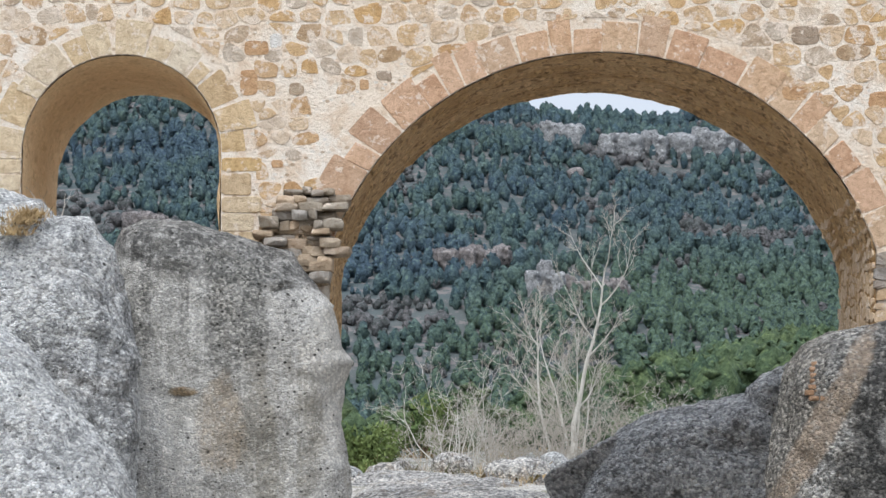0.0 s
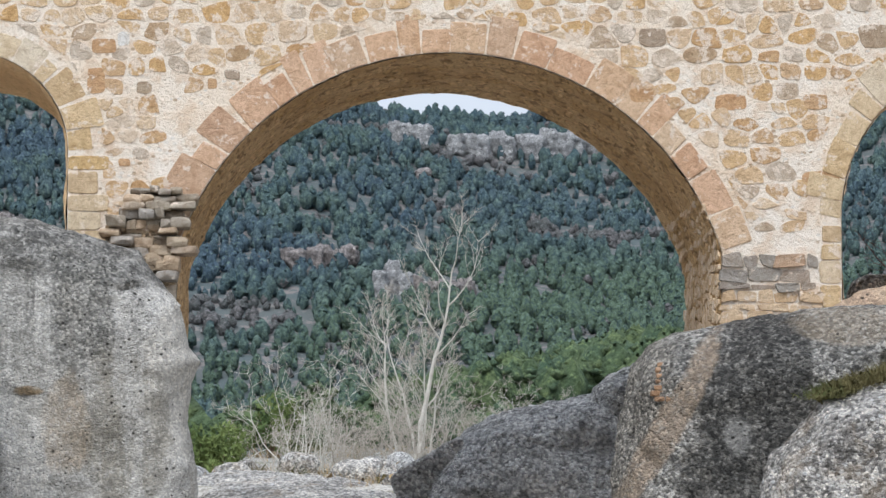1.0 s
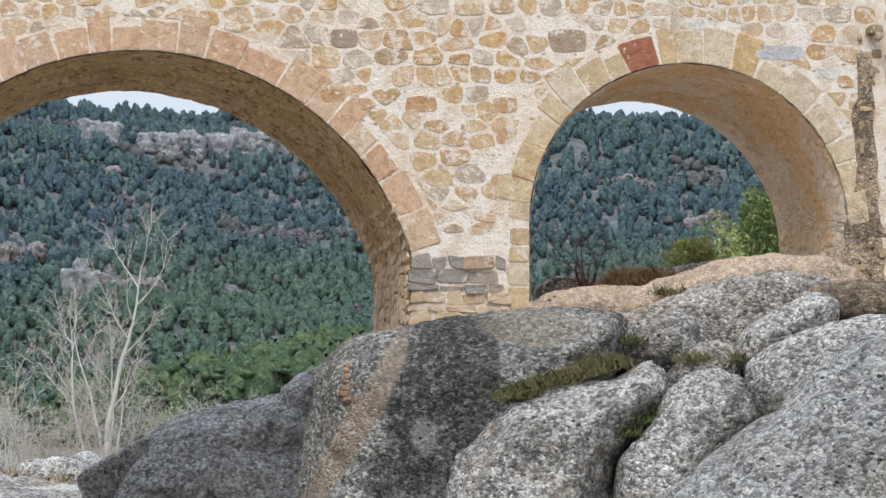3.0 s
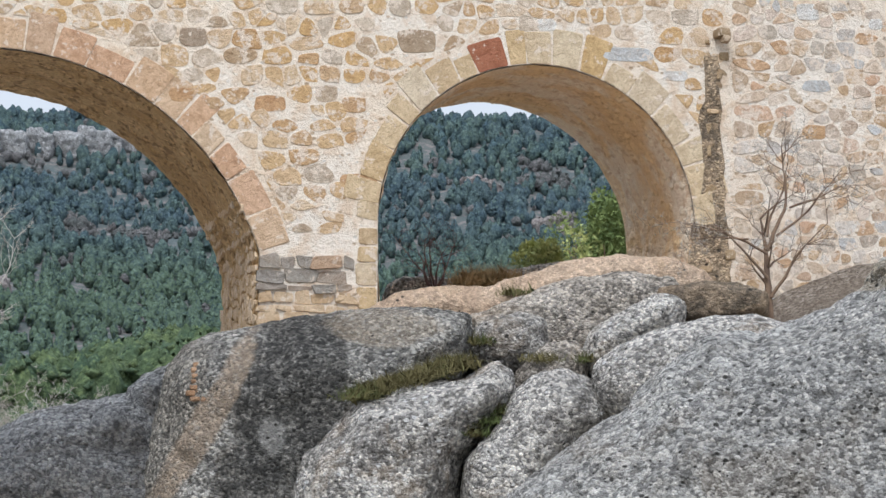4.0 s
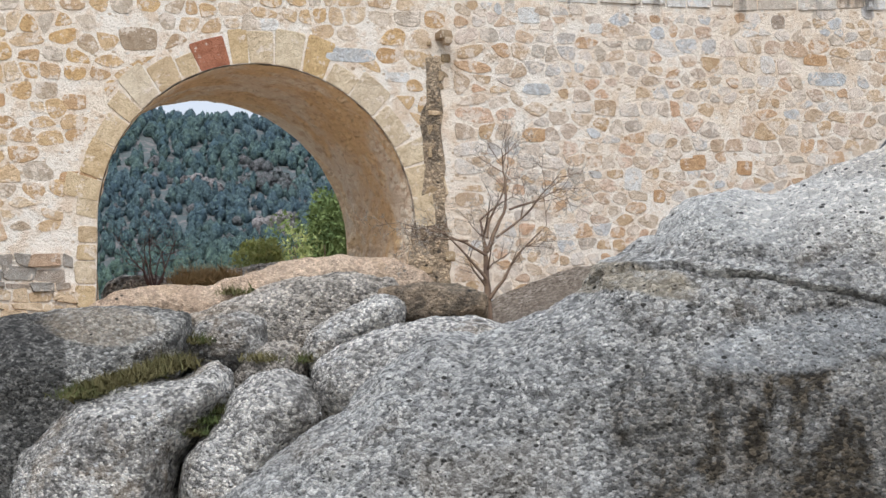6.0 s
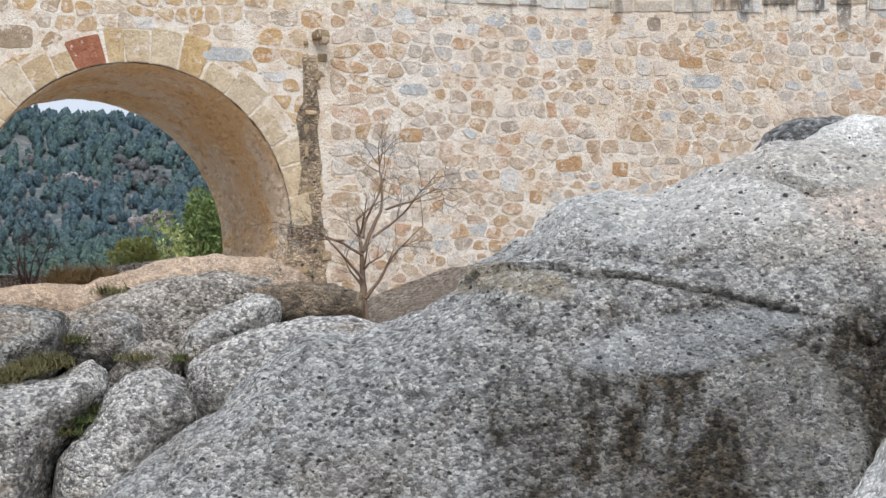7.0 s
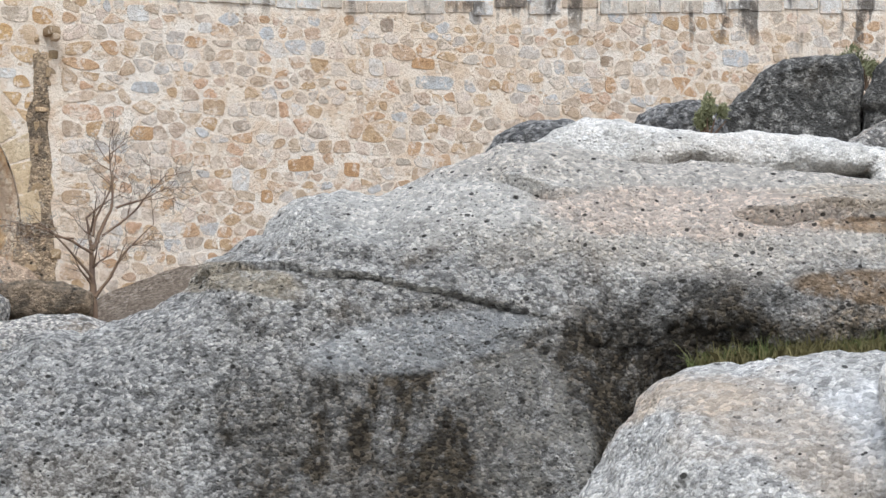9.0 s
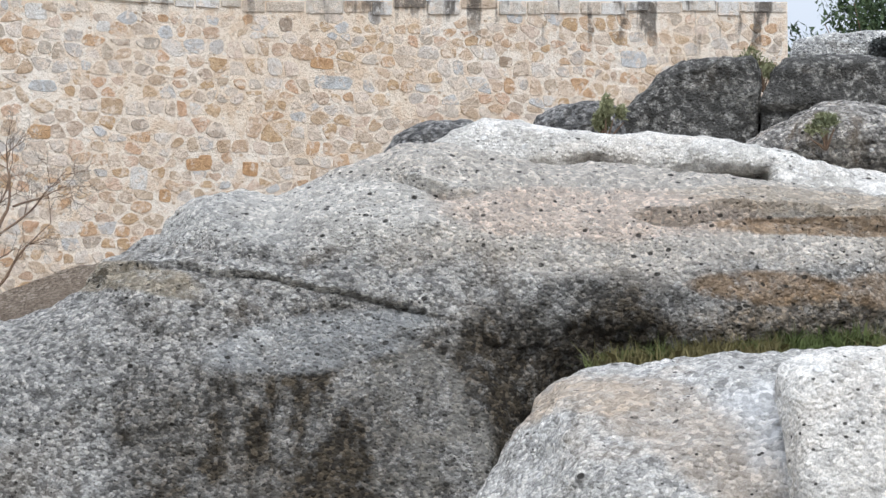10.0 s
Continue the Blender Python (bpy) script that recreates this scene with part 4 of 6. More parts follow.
crag("boulder", ROCK_SLAB, (9.26, 16.13, 1.66), 29.8, [(-1.4, -1.31), (-1.23, 0.27), (-1.04, 0.53), (-0.91, 0.77), (-0.78, 0.93), (-0.46, 1.01), (-0.06, 1.06), (0.37, 1.09), (0.77, 1.11), (1.4, 1.12), (1.38, -1.31)],
     "pale conglomerate boulder close to the river path", depth=1.6, bulge=1.6, worn=0.9, lump=0.12, seed=11, lean=0.35, grain=0.03, step=0.05, finer=True)
crag("rock_slab", ROCK_PALE, (9.16, 14.20, 2.47), 32.8, [(-0.41, 0.07), (-0.36, 0.15), (-0.2, 0.19), (0.03, 0.21), (0.41, 0.2), (0.4, -2.16), (-0.1, -2.16)],
     "whitish flat cap of a pale boulder", depth=1.5, bulge=0.35, worn=0.15, lump=0.04, seed=12, lean=0.4, step=0.04)
crag("boulder", ROCK_DARK, (19.99, 34.88, 6.62), 29.8, [(-0.96, 0.02), (-0.92, 0.5), (-0.63, 0.81), (-0.44, 0.97), (-0.37, 1.14), (-0.08, 1.29), (0.36, 1.33), (0.85, 1.28), (0.96, 1.1), (0.92, 0.0)],
     "dark lichen-stained boulder in front of the rubble wall", depth=2.0, bulge=0.35, worn=0.2, lump=0.12, seed=40)
crag("boulder", ROCK_DARK, (21.66, 33.8, 6.59), 32.8, [(-1.02, 0.03), (-1.01, 0.73), (-0.86, 1.16), (-0.69, 1.33), (-0.13, 1.37), (0.45, 1.32), (1.02, 1.16), (1.0, 0.0)],
     "dark lichen-stained boulder in front of the rubble wall", depth=2.0, bulge=0.35, worn=0.2, lump=0.12, seed=41, cracks=[([-1.5, 1.5], [0.62, 0.62], 0.1, 0.04)])
crag("boulder", ROCK_WHITE, (23.47, 36.03, 8.1), 33.1, [(-1.02, 0.04), (-0.98, 0.5), (-0.52, 0.57), (0.25, 0.6), (1.02, 0.55), (1.01, 0.0)],
     "pale flat boulder at the end of the wall", depth=2.0, bulge=0.3, worn=0.2, lump=0.08, seed=42, layers=0.04)
crag("boulder", ROCK_PEBBLE, (19.51, 30.85, 5.74), 32.3, [(-1.21, 0.3), (-0.75, 0.68), (-0.35, 0.92), (-0.02, 1.05), (0.3, 1.07), (0.63, 1.01), (1.21, 0.82), (1.2, 0.0), (-1.01, 0.03)],
     "grey pebbly boulder near the rubble wall", depth=2.0, bulge=0.8, worn=0.5, lump=0.12, seed=43, lean=0.2)
crag("boulder", ROCK_MESH, (16.27, 34.34, 6.03), 25.4, [(-0.82, 0.0), (-0.69, 0.43), (-0.52, 0.66), (-0.21, 0.79), (0.34, 0.81), (0.68, 0.69), (0.82, 0.0)],
     "dark pebbly boulder dome near the rubble wall", depth=1.5, bulge=0.6, worn=0.4, lump=0.06, seed=44)
crag("boulder", ROCK_MESH, (18.24, 34.47, 6.35), 27.9, [(-0.74, 0.01), (-0.56, 0.66), (-0.28, 0.79), (0.11, 0.87), (0.5, 0.78), (0.74, 0.0)],
     "dark pebbly boulder dome near the rubble wall", depth=1.5, bulge=0.6, worn=0.4, lump=0.08, seed=45)
rock("rock_slab", ROCK_PEBBLE, [
    (0.32, 57.00, 2.05, 2.14, 4.00, 0.68, 0, -0, 2.3, 3),
    (0.02, 64.00, 2.24, 2.52, 4.50, 0.89, 2, -0, 2.3, 3),
], "flat grey rock slab on the valley floor", 0.12, seed=16, lump=0.12)


# ---- the far hillside: cliffs, pines and scrub ----
def on_hill(az, el, near=560.0):
    """The point of the ground that rises to the elevation el in the direction az, degrees as seen from the river bed."""
    r = np.arange(near, 1235.0, 2.0)
    x, y = r * math.sin(radians(az)), r * math.cos(radians(az))
    z = ground_height(x, y)
    k = int(np.argmax(z - 1.6 >= r * math.tan(radians(el))))
    return x[k], y[k], z[k]


CLIFFS = []


def cliff(az0, az1, el, height, n, seed, label, material=None):
    CLIFFS.append((az0, az1, el, height))
    rng = random.Random(seed)
    rows = []
    for i in range(n):
        az = az0 + (az1 - az0) * (i + 0.5) / n + rng.uniform(-0.05, 0.05)
        x, y, z = on_hill(az, el + rng.uniform(-0.06, 0.06))
        w = 1.25 * radians(az1 - az0) * math.hypot(x, y) / n / 2
        h = height * rng.uniform(0.6, 1.1)
        rows.append((x, y, z + 0.1 * h, w, 9.0, h * 0.75, rng.uniform(-4, 4), -az, rng.uniform(5, 9)))
    return rock("cliff", material or CLIFF_PINK, rows, label, 0.8, 0.4, 1.0, seed, grain=0.5, layers=0.8, category="cliff")


cliff(1.85, 2.55, 7.45, 7.0, 4, 1, "pale mauve rock cliff among pines near the ridge", CLIFF)
cliff(2.85, 5.9, 7.25, 8.5, 12, 2, "long pale grey rock cliff band below the ridge", CLIFF)
cliff(-0.2, 1.25, 5.25, 5.0, 6, 3, "broken pinkish rock band on the wooded slope")
cliff(1.55, 2.2, 4.75, 9.0, 3, 4, "pale rock crag standing out of the pines", CLIFF)
cliff(2.1, 3.3, 4.75, 4.0, 5, 5, "low pinkish rock ledge on the wooded slope")
cliff(2.3, 2.5, 6.75, 3.5, 1, 6, "small pale rock in the pine forest")
cliff(-5.8, -5.0, 5.9, 5.0, 3, 7, "bare pinkish earth bank on the wooded slope")
cliff(11.6, 12.3, 6.6, 4.0, 4, 8, "broken pale rock on the wooded slope")
cliff(12.9, 13.6, 5.8, 8.0, 3, 9, "grey and pink rock scar on the wooded slope")


def clump(rng, squash=1.0):
    """An uneven little octahedron of foliage."""
    d = np.array([(1, 0, 0), (0, 1, 0), (-1, 0, 0), (0, -1, 0), (0, 0, 1), (0, 0, -1)], float)
    d *= rng.uniform(0.6, 1.3, (6, 1)) * [1, 1, squash]
    a = rng.uniform(0, 6.3)
    c, s = math.cos(a), math.sin(a)
    return d @ np.array([(c, s, 0), (-s, c, 0), (0, 0, 1)])


OCTA = np.array([(0, 1, 4), (1, 2, 4), (2, 3, 4), (3, 0, 4), (1, 0, 5), (2, 1, 5), (3, 2, 5), (0, 3, 5)])


def pine_template(rng, n, lean=0.06):
    """Foliage of a pine of height 1: a lumpy rounded core, and clumps that break its outline."""
    prof = [(0.04, 0.18), (0.30, 0.40), (0.62, 0.37), (0.88, 0.20), (1.0, 0.03)]
    rows, cols = len(prof), 5
    vs, fs = [], []
    for h, w in prof:
        for k in range(cols):
            a = 2 * math.pi * (k + rng.uniform(-0.3, 0.3)) / cols
            q = w * rng.uniform(0.6, 1.2)
            vs.append((q * math.cos(a) + lean * h, q * math.sin(a), h + rng.uniform(-0.06, 0.06)))
    for r in range(rows - 1):
        for k in range(cols):
            a, b, c, d = r * cols + k, r * cols + (k + 1) % cols, (r + 1) * cols + (k + 1) % cols, (r + 1) * cols + k
            fs += [(a, b, c), (a, c, d)]
    base = len(vs)
    vs, fs = [np.array(vs)], [np.array(fs)]
    for i in range(n):
        h = rng.uniform(0.25, 1.0)
        wide = float(np.interp(h, [p[0] for p in prof], [p[1] for p in prof]))
        a, q = rng.uniform(0, 6.3), rng.uniform(0.7, 1.0) * wide
        size = rng.uniform(0.12, 0.22) * (1.15 - 0.5 * h)
        vs.append(clump(rng, 0.7) * size + [q * math.cos(a) + lean * h, q * math.sin(a), h])
        fs.append(OCTA + base + 6 * i)
    return np.concatenate(vs), np.concatenate(fs)


def forest(name, material, spots, templates, rng, label, category):
    """Many trees as one object: spots are rows of x, y, z, height, width."""
    vs, fs, at = [], [], 0
    for x, y, z, h, w in spots:
        v, f = templates[rng.integers(len(templates))]
        a = rng.uniform(0, 6.3)
        c, s = math.cos(a), math.sin(a)
        q = v @ np.array([(c, s, 0), (-s, c, 0), (0, 0, 1)]) * [w, w, h] + [x, y, z]
        vs.append(q)
        fs.append(f + at)
        at += len(q)
    ob = new(name, mesh_of(name, np.concatenate(vs), np.concatenate(fs), material))
    return tagged(ob, label, category, kind="stuff")


def build_forest():
    rng = np.random.default_rng(5)
    n = 21000
    az = rng.uniform(-9.5, 18.5, n)
    r = np.sqrt(rng.uniform(600**2, 1262**2, n))
    x, y = r * np.sin(np.radians(az)), r * np.cos(np.radians(az))
    z = ground_height(x, y)
    p = np.stack([x, y, z], 1)
    thin = nz(p, 1 / 38, 3, 21)
    el = np.degrees(np.arctan2(z - 1.6, r))
    clear = np.ones(n, bool)
    for a0, a1, e, tall in CLIFFS:
        clear &= ~((az > a0 - 0.05) & (az < a1 + 0.05) & (el > e - 0.12) & (el < e + 0.02 * tall))
    # behind the solid stretches of the wall the wood is thinner
    behind = ((az > -3.4) & (az < -2.8)) | ((az > 7.6) & (az < 9.4)) | (az > 15.2) | (az < -8)
    clear &= ~behind | (rng.uniform(0, 1, n) < 0.3)
    pine = (thin < 0.34) & (rng.uniform(0, 1, n) > 0.06)
    h = rng.uniform(2.6, 6.8, n) * (1 + 0.25 * nz(p, 1 / 60, 2, 33))
    w = h * rng.uniform(0.6, 1.05, n)
    pines = [pine_template(rng, 3) for _ in range(9)]
    rows = np.stack([x, y, z - 0.3, h, w], 1)
    forest("pine_forest", PINE_FAR, rows[pine & clear], pines, rng, "dense green pine forest on the far hillside, tinted with blue haze", "forest")
    low = rows[~pine & clear]
    low[:, 3] *= 0.65
    forest("hillside_scrub", SCRUB, low, pines, rng, "grey-brown scrub in clearings of the far forest", "scrub")
    # nearer, greener pines on the spurs
    m = 1000
    az = np.concatenate([rng.uniform(1.5, 10.5, m), rng.uniform(10.5, 18, m)])
    r = np.concatenate([rng.uniform(330, 560, m), rng.uniform(360, 620, m)])
    x, y = r * np.sin(np.radians(az)), r * np.cos(np.radians(az))
    z = ground_height(x, y)
    h = rng.uniform(4.0, 8.0, 2 * m)
    big = [pine_template(rng, 9) for _ in range(7)]
    rows = np.stack([x, y, z - 0.2, h, h * rng.uniform(0.8, 1.15, 2 * m)], 1)
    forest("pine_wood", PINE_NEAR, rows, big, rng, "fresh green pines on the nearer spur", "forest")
    m = 160
    az, r = rng.uniform(-9, 4, m), rng.uniform(130, 330, m)
    x, y = r * np.sin(np.radians(az)), r * np.cos(np.radians(az))
    h = rng.uniform(1.6, 3.6, m)
    rows = np.stack([x, y, ground_height(x, y) - 0.2, h, h * rng.uniform(0.9, 1.3, m)], 1)
    forest("valley_pines", PINE_NEAR, rows, big, rng, "young green pines on the valley floor", "forest")


build_forest()


# ---- bare trees and shrubs ----
def tube(chain, sides):
    """A tapering tube along points with radii."""
    pts = np.array([c[:3] for c in chain])
    rad = np.array([c[3] for c in chain])
    d = np.gradient(pts, axis=0)
    d /= np.linalg.norm(d, axis=1)[:, None] + 1e-9
    side = np.cross(d, [0.31, 0.9, 0.28])
    side /= np.linalg.norm(side, axis=1)[:, None] + 1e-9
    up = np.cross(d, side)
    a = np.arange(sides) * 2 * math.pi / sides
    v = pts[:, None] + rad[:, None, None] * (np.cos(a)[None, :, None] * side[:, None] + np.sin(a)[None, :, None] * up[:, None])
    n = len(pts)
    f = [(i * sides + k, i * sides + (k + 1) % sides, (i + 1) * sides + (k + 1) % sides, (i + 1) * sides + k) for i in range(n - 1) for k in range(sides)]
    return v.reshape(-1, 3), np.array(f)


def grow(rng, start, way, length, radius, depth, out, spread=0.6, lift=0.12, kids=(3, 5), wander=0.12, thin=0.55, reach=(0.42, 0.68), least=0.0):
    """A limb that wanders, and its side shoots; chains are gathered by depth."""
    n = (3, 5, 8, 12)[depth]
    p, d = np.array(start, float), np.array(way, float)
    d /= np.linalg.norm(d)
    chain = [(*p, radius)]
    marks = []
    for i in range(n):
        d = d + rng.normal(0, wander, 3) + [0, 0, lift * 0.35]
        d /= np.linalg.norm(d)
        p = p + d * length / n
        chain.append((*p, radius * (1 - 0.8 * (i + 1) / n)))
        marks.append((p.copy(), d.copy(), radius * (1 - 0.75 * (i + 1) / n)))
    out.setdefault(depth, []).append(chain)
    if depth:
        for k in range(rng.integers(kids[0], kids[1] + 1)):
            i = rng.integers(max(1, n // 4), n)
            q, dd, rr = marks[i]
            turn = rng.normal(0, 1, 3)
            turn -= dd * (turn @ dd)
            turn /= np.linalg.norm(turn) + 1e-9
            away = dd * (1 - spread * 0.5) + turn * spread * rng.uniform(0.6, 1.2)
            grow(rng, q, away, length * rng.uniform(*reach), max(rr * thin, radius * 0.25, least), depth - 1, out, spread, lift, kids, wander, thin, reach, least)
    return out


def limbs_mesh(name, chains, sides, material):
    vs, fs, at = [], [], 0
    for c in chains:
        v, f = tube(c, sides)
        vs.append(v)
        fs.append(f + at)
        at += len(v)
    return mesh_of(name, np.concatenate(vs), np.concatenate(fs), material)


def bare_tree(name, base, stems, seed, label, bark, twig, depth=3, category="tree", **how):
    """A leafless tree: stems are rows of direction, length and radius."""
    rng = np.random.default_rng(seed)
    out = {}
    for sx, sy, sz, dx, dy, dz, length, radius in stems:
        grow(rng, (sx, sy, sz), (dx, dy, dz), length, radius, depth, out, **how)
    ob = tagged(new(name), label, category)
    ob.location = base
    part("trunk", limbs_mesh("trunk", out[depth], 7, bark), ob)
    mid = [c for d, cs in out.items() if 0 < d < depth for c in cs]
    if mid:
        tagged(part("branch", limbs_mesh("branch", mid, 4, bark), ob), kind="stuff")
    if depth:
        tagged(part("crown", limbs_mesh("crown", out[0], 3, twig), ob), kind="stuff")
    return ob


def gz(x, y):
    return float(ground_height(np.array([x]), np.array([y]))[0])


bare_tree("bare_tree", (3.55, 90, gz(3.55, 90) - 0.2), [
    (0, 0, 0, 0.08, 0, 1, 6.0, 0.095), (-0.2, 0.1, 0, -0.36, 0.1, 1, 4.2, 0.06), (0.1, 0, 0, -0.08, 0.2, 1, 4.4, 0.05), (0.2, 0.1, 0, 0.2, 0, 1, 4.0, 0.045), (0.3, -0.1, 0, 0.34, 0, 1, 3.2, 0.035),
], 3, "tall pale leafless poplar with several stems", BARK_PALE, BARK_TWIG, 3, spread=0.75, kids=(7, 10), lift=0.3, wander=0.08, thin=0.42, reach=(0.24, 0.42), least=0.007)
SHRUBS = [(0.9, 85, 3.3), (0.1, 84, 3.0), (-0.5, 86, 2.2), (1.5, 87, 2.4), (2.6, 86, 2.6), (1.4, 83, 2.0), (4.4, 91, 3.2), (5.3, 93, 2.2), (6.0, 95, 2.6), (6.8, 96, 2.4), (7.6, 96, 2.2), (8.3, 97, 2.2), (3.0, 84, 2.3), (2.2, 84, 1.8), (3.6, 85, 2.0)]
for k, (x, y, h) in enumerate(SHRUBS):
    rng = np.random.default_rng(100 + k)
    stems = [(rng.normal(0, 0.15), rng.normal(0, 0.15), 0, rng.normal(0, 0.34), rng.normal(0, 0.3), 1, h * rng.uniform(0.5, 0.9), 0.024) for _ in range(8)]
    tagged(bare_tree("bare_shrub", (x, y, gz(x, y) - 0.15), stems, 200 + k, "pale grey leafless riverside shrub of many thin stems", BARK_PALE if k in (0, 1, 8, 9) else BARK_TWIG, BARK_TWIG, 3,
                     "shrub", spread=0.9, kids=(4, 5), lift=0.16, wander=0.14, thin=0.5, reach=(0.3, 0.5), least=0.0065), group="bare riverside shrubs")

bare_tree("small_tree", (12.85, 41.56, 4.75), [
    (0, 0, 0, -0.03, 0, 1, 1.5, 0.068), (-0.03, 0, 0.62, -0.8, 0.1, 0.8, 1.1, 0.024), (-0.03, 0, 1.0, 0.5, 0.1, 1, 1.5, 0.034), (-0.03, 0, 0.95, -0.9, -0.1, 0.5, 1.3, 0.022),
    (0.02, 0, 0.35, 0.42, -0.1, 1, 1.3, 0.028), (0.3, 0, 1.6, 1.0, 0.1, 0.35, 1.2, 0.018), (-0.03, 0, 1.2, 0.05, 0.2, 1, 1.2, 0.024), (-0.3, 0, 1.15, -1.0, 0, 0.1, 0.9, 0.014), (0.1, 0, 1.2, 0.9, -0.2, 0.6, 1.3, 0.02),
], 12, "small leafless tree with grey twigs beside the rubble wall", BARK_BROWN, BARK_TWIG, 3, spread=0.8, kids=(5, 7), lift=0.06, wander=0.09, thin=0.42, reach=(0.3, 0.5), least=0.0035)
bare_tree("dead_shrub", (9.42, 48.2, 5.75), [
    (0.08 * math.cos(a), 0.1 * math.sin(a), 0, 0.5 * math.cos(a), 0.5 * math.sin(a), 1, 0.85, 0.018) for a in (0.2, 0.9, 1.7, 2.5, 3.1, 3.8, 4.6, 5.4)
], 14, "dark reddish dead shrub on the terrace edge", BARK_RED, BARK_RED, 2, "shrub", spread=0.8, kids=(4, 6), lift=0.0, wander=0.2)
bare_tree("dead_twig", (-5.05, 40.9, 5.85), [(0, 0, 0, -0.5, 0, 0.8, 0.55, 0.012), (0, 0, 0, 0.4, 0, 1, 0.5, 0.012)], 15, "dry pale twig sprouting from a boulder", BARK_TWIG, BARK_TWIG, 1, "twig", spread=0.8, wander=0.2)


# ---- loose boulders and low scrub on the valley floor ----
VALLEY = [rock("boulder", ROCK_PEBBLE if k % 2 else ROCK_WHITE, [(0, 0, 0.75, 0.5, 0.5, 0.42, 8 * k, 30 * k, 2.8)], "grey boulder lying on the valley floor", 0.1, lump=0.1, seed=70 + k, facets=8) for k in range(4)]
rv = np.random.default_rng(77)
for k in range(64):
    x, y = rv.uniform(-3.2, 4.5), rv.uniform(61, 92)
    s = rv.uniform(0.35, 1.3)
    m = Matrix.Translation((x, y, gz(x, y) - 0.62 * s)) @ pose(0, 0, 0, 0, 0, rv.uniform(0, 360)) @ Matrix.Diagonal((s, s, s * rv.uniform(0.6, 1.0), 1))
    if k < 4:
        VALLEY[k].matrix_basis = m
    else:
        ob = VALLEY[k % 4].copy()
        scene.collection.objects.link(ob)
        ob.matrix_basis = m
    tagged(VALLEY[k] if k < 4 else ob, group="valley boulders")


# ---- leafy bushes and grass ----
def leaf_cloud(name, material, base, size, n, leaf, seed, label, category="bush", lumps=9, kind=""):
    """A bush: leaves in uneven clumps on short stems."""
    rng = np.random.default_rng(seed)
    w, d, h = size
    cent = np.stack([rng.normal(0, 0.24, lumps) * w, rng.normal(0, 0.24, lumps) * d, rng.uniform(0.25, 0.8, lumps) * h], 1)
    k = rng.integers(0, lumps, n)
    q = rng.normal(0, 1, (n, 3))
    q *= (rng.uniform(0.5, 1, n) / np.linalg.norm(q, axis=1))[:, None]
    c = cent[k] + q * [w * 0.24, d * 0.24, h * 0.27] * rng.uniform(0.7, 1.2, lumps)[k][:, None]
    c[:, 2] = np.maximum(c[:, 2], 0.02)
    a = rng.normal(0, 1, (n, 3))
    b = rng.normal(0, 1, (n, 3)) + [0, 0, 0.8]
    a /= np.linalg.norm(a, axis=1)[:, None]
    b /= np.linalg.norm(b, axis=1)[:, None]
    s = leaf * rng.uniform(0.6, 1.4, n)[:, None]
    verts = np.stack([c - a * s * 0.5, c + a * s * 0.5, c + b * s * 1.6], 1).reshape(-1, 3)
    ob = tagged(new(name), label, category, kind=kind)
    ob.location = base
    part("foliage", mesh_of("foliage", verts, np.arange(3 * n).reshape(-1, 3), material, smooth=False), ob)
    out = {}
    for p in cent:
        grow(rng, (0, 0, -0.1), p, float(np.linalg.norm(p)) * 1.05, 0.02 + 0.006 * h, 0, out)
    part("stem", limbs_mesh("stem", out[0], 4, BARK_BROWN), ob)
    return ob


leaf_cloud("juniper_bush", JUNIPER, (11.55, 50.0, 6.12), (0.95, 0.9, 0.55), 2600, 0.05, 1, "low yellow-green juniper bush on the terrace")
leaf_cloud("green_tree", BUSH_GREEN, (14.35, 56.3, 5.9), (1.6, 1.4, 2.6), 7000, 0.06, 2, "fresh green conifer behind the arch", "tree", 16)
leaf_cloud("yellow_shrub", JUNIPER, (13.6, 55.2, 6.2), (0.6, 0.5, 1.3), 700, 0.05, 3, "yellowish thin shrub behind the arch")
leaf_cloud("green_bush", BUSH_GREEN, (-1.85, 75, gz(-1.85, 75) - 0.1), (1.4, 1.0, 1.4), 3500, 0.07, 4, "green bush on the valley floor", lumps=12)
leaf_cloud("green_bush", BUSH_GREEN, (-1.55, 70, gz(-1.55, 70) - 0.1), (0.8, 0.8, 0.7), 1600, 0.06, 5, "small green bush between stones")
leaf_cloud("green_bush", BUSH_GREEN, (-0.7, 100, gz(-0.7, 100) - 0.1), (1.8, 1.2, 2.0), 3500, 0.09, 6, "rounded green bush on the valley floor", lumps=12)
leaf_cloud("grey_bush", OLIVE, (17.87, 33.08, 6.59), (0.42, 0.4, 0.5), 1500, 0.035, 7, "thin grey-green bush among boulders")
leaf_cloud("grey_bush", OLIVE, (22.32, 36.75, 7.99), (0.6, 0.5, 0.5), 1700, 0.035, 8, "thin grey-green bush among boulders")
leaf_cloud("grey_bush", OLIVE, (18.96, 29.90, 6.21), (0.34, 0.3, 0.32), 900, 0.03, 9, "thin grey-green bush on a rock")
leaf_cloud("dark_shrub", SCRUB, (22.81, 34.67, 7.93), (0.5, 0.5, 0.4), 1500, 0.04, 10, "dark twiggy shrub on a boulder")
leaf_cloud("pine_tree", PINE_NEAR, (31.0, 47.0, 8.8), (3.6, 2.6, 3.4), 9000, 0.08, 11, "dark green pine behind the end of the wall", "tree", 24)


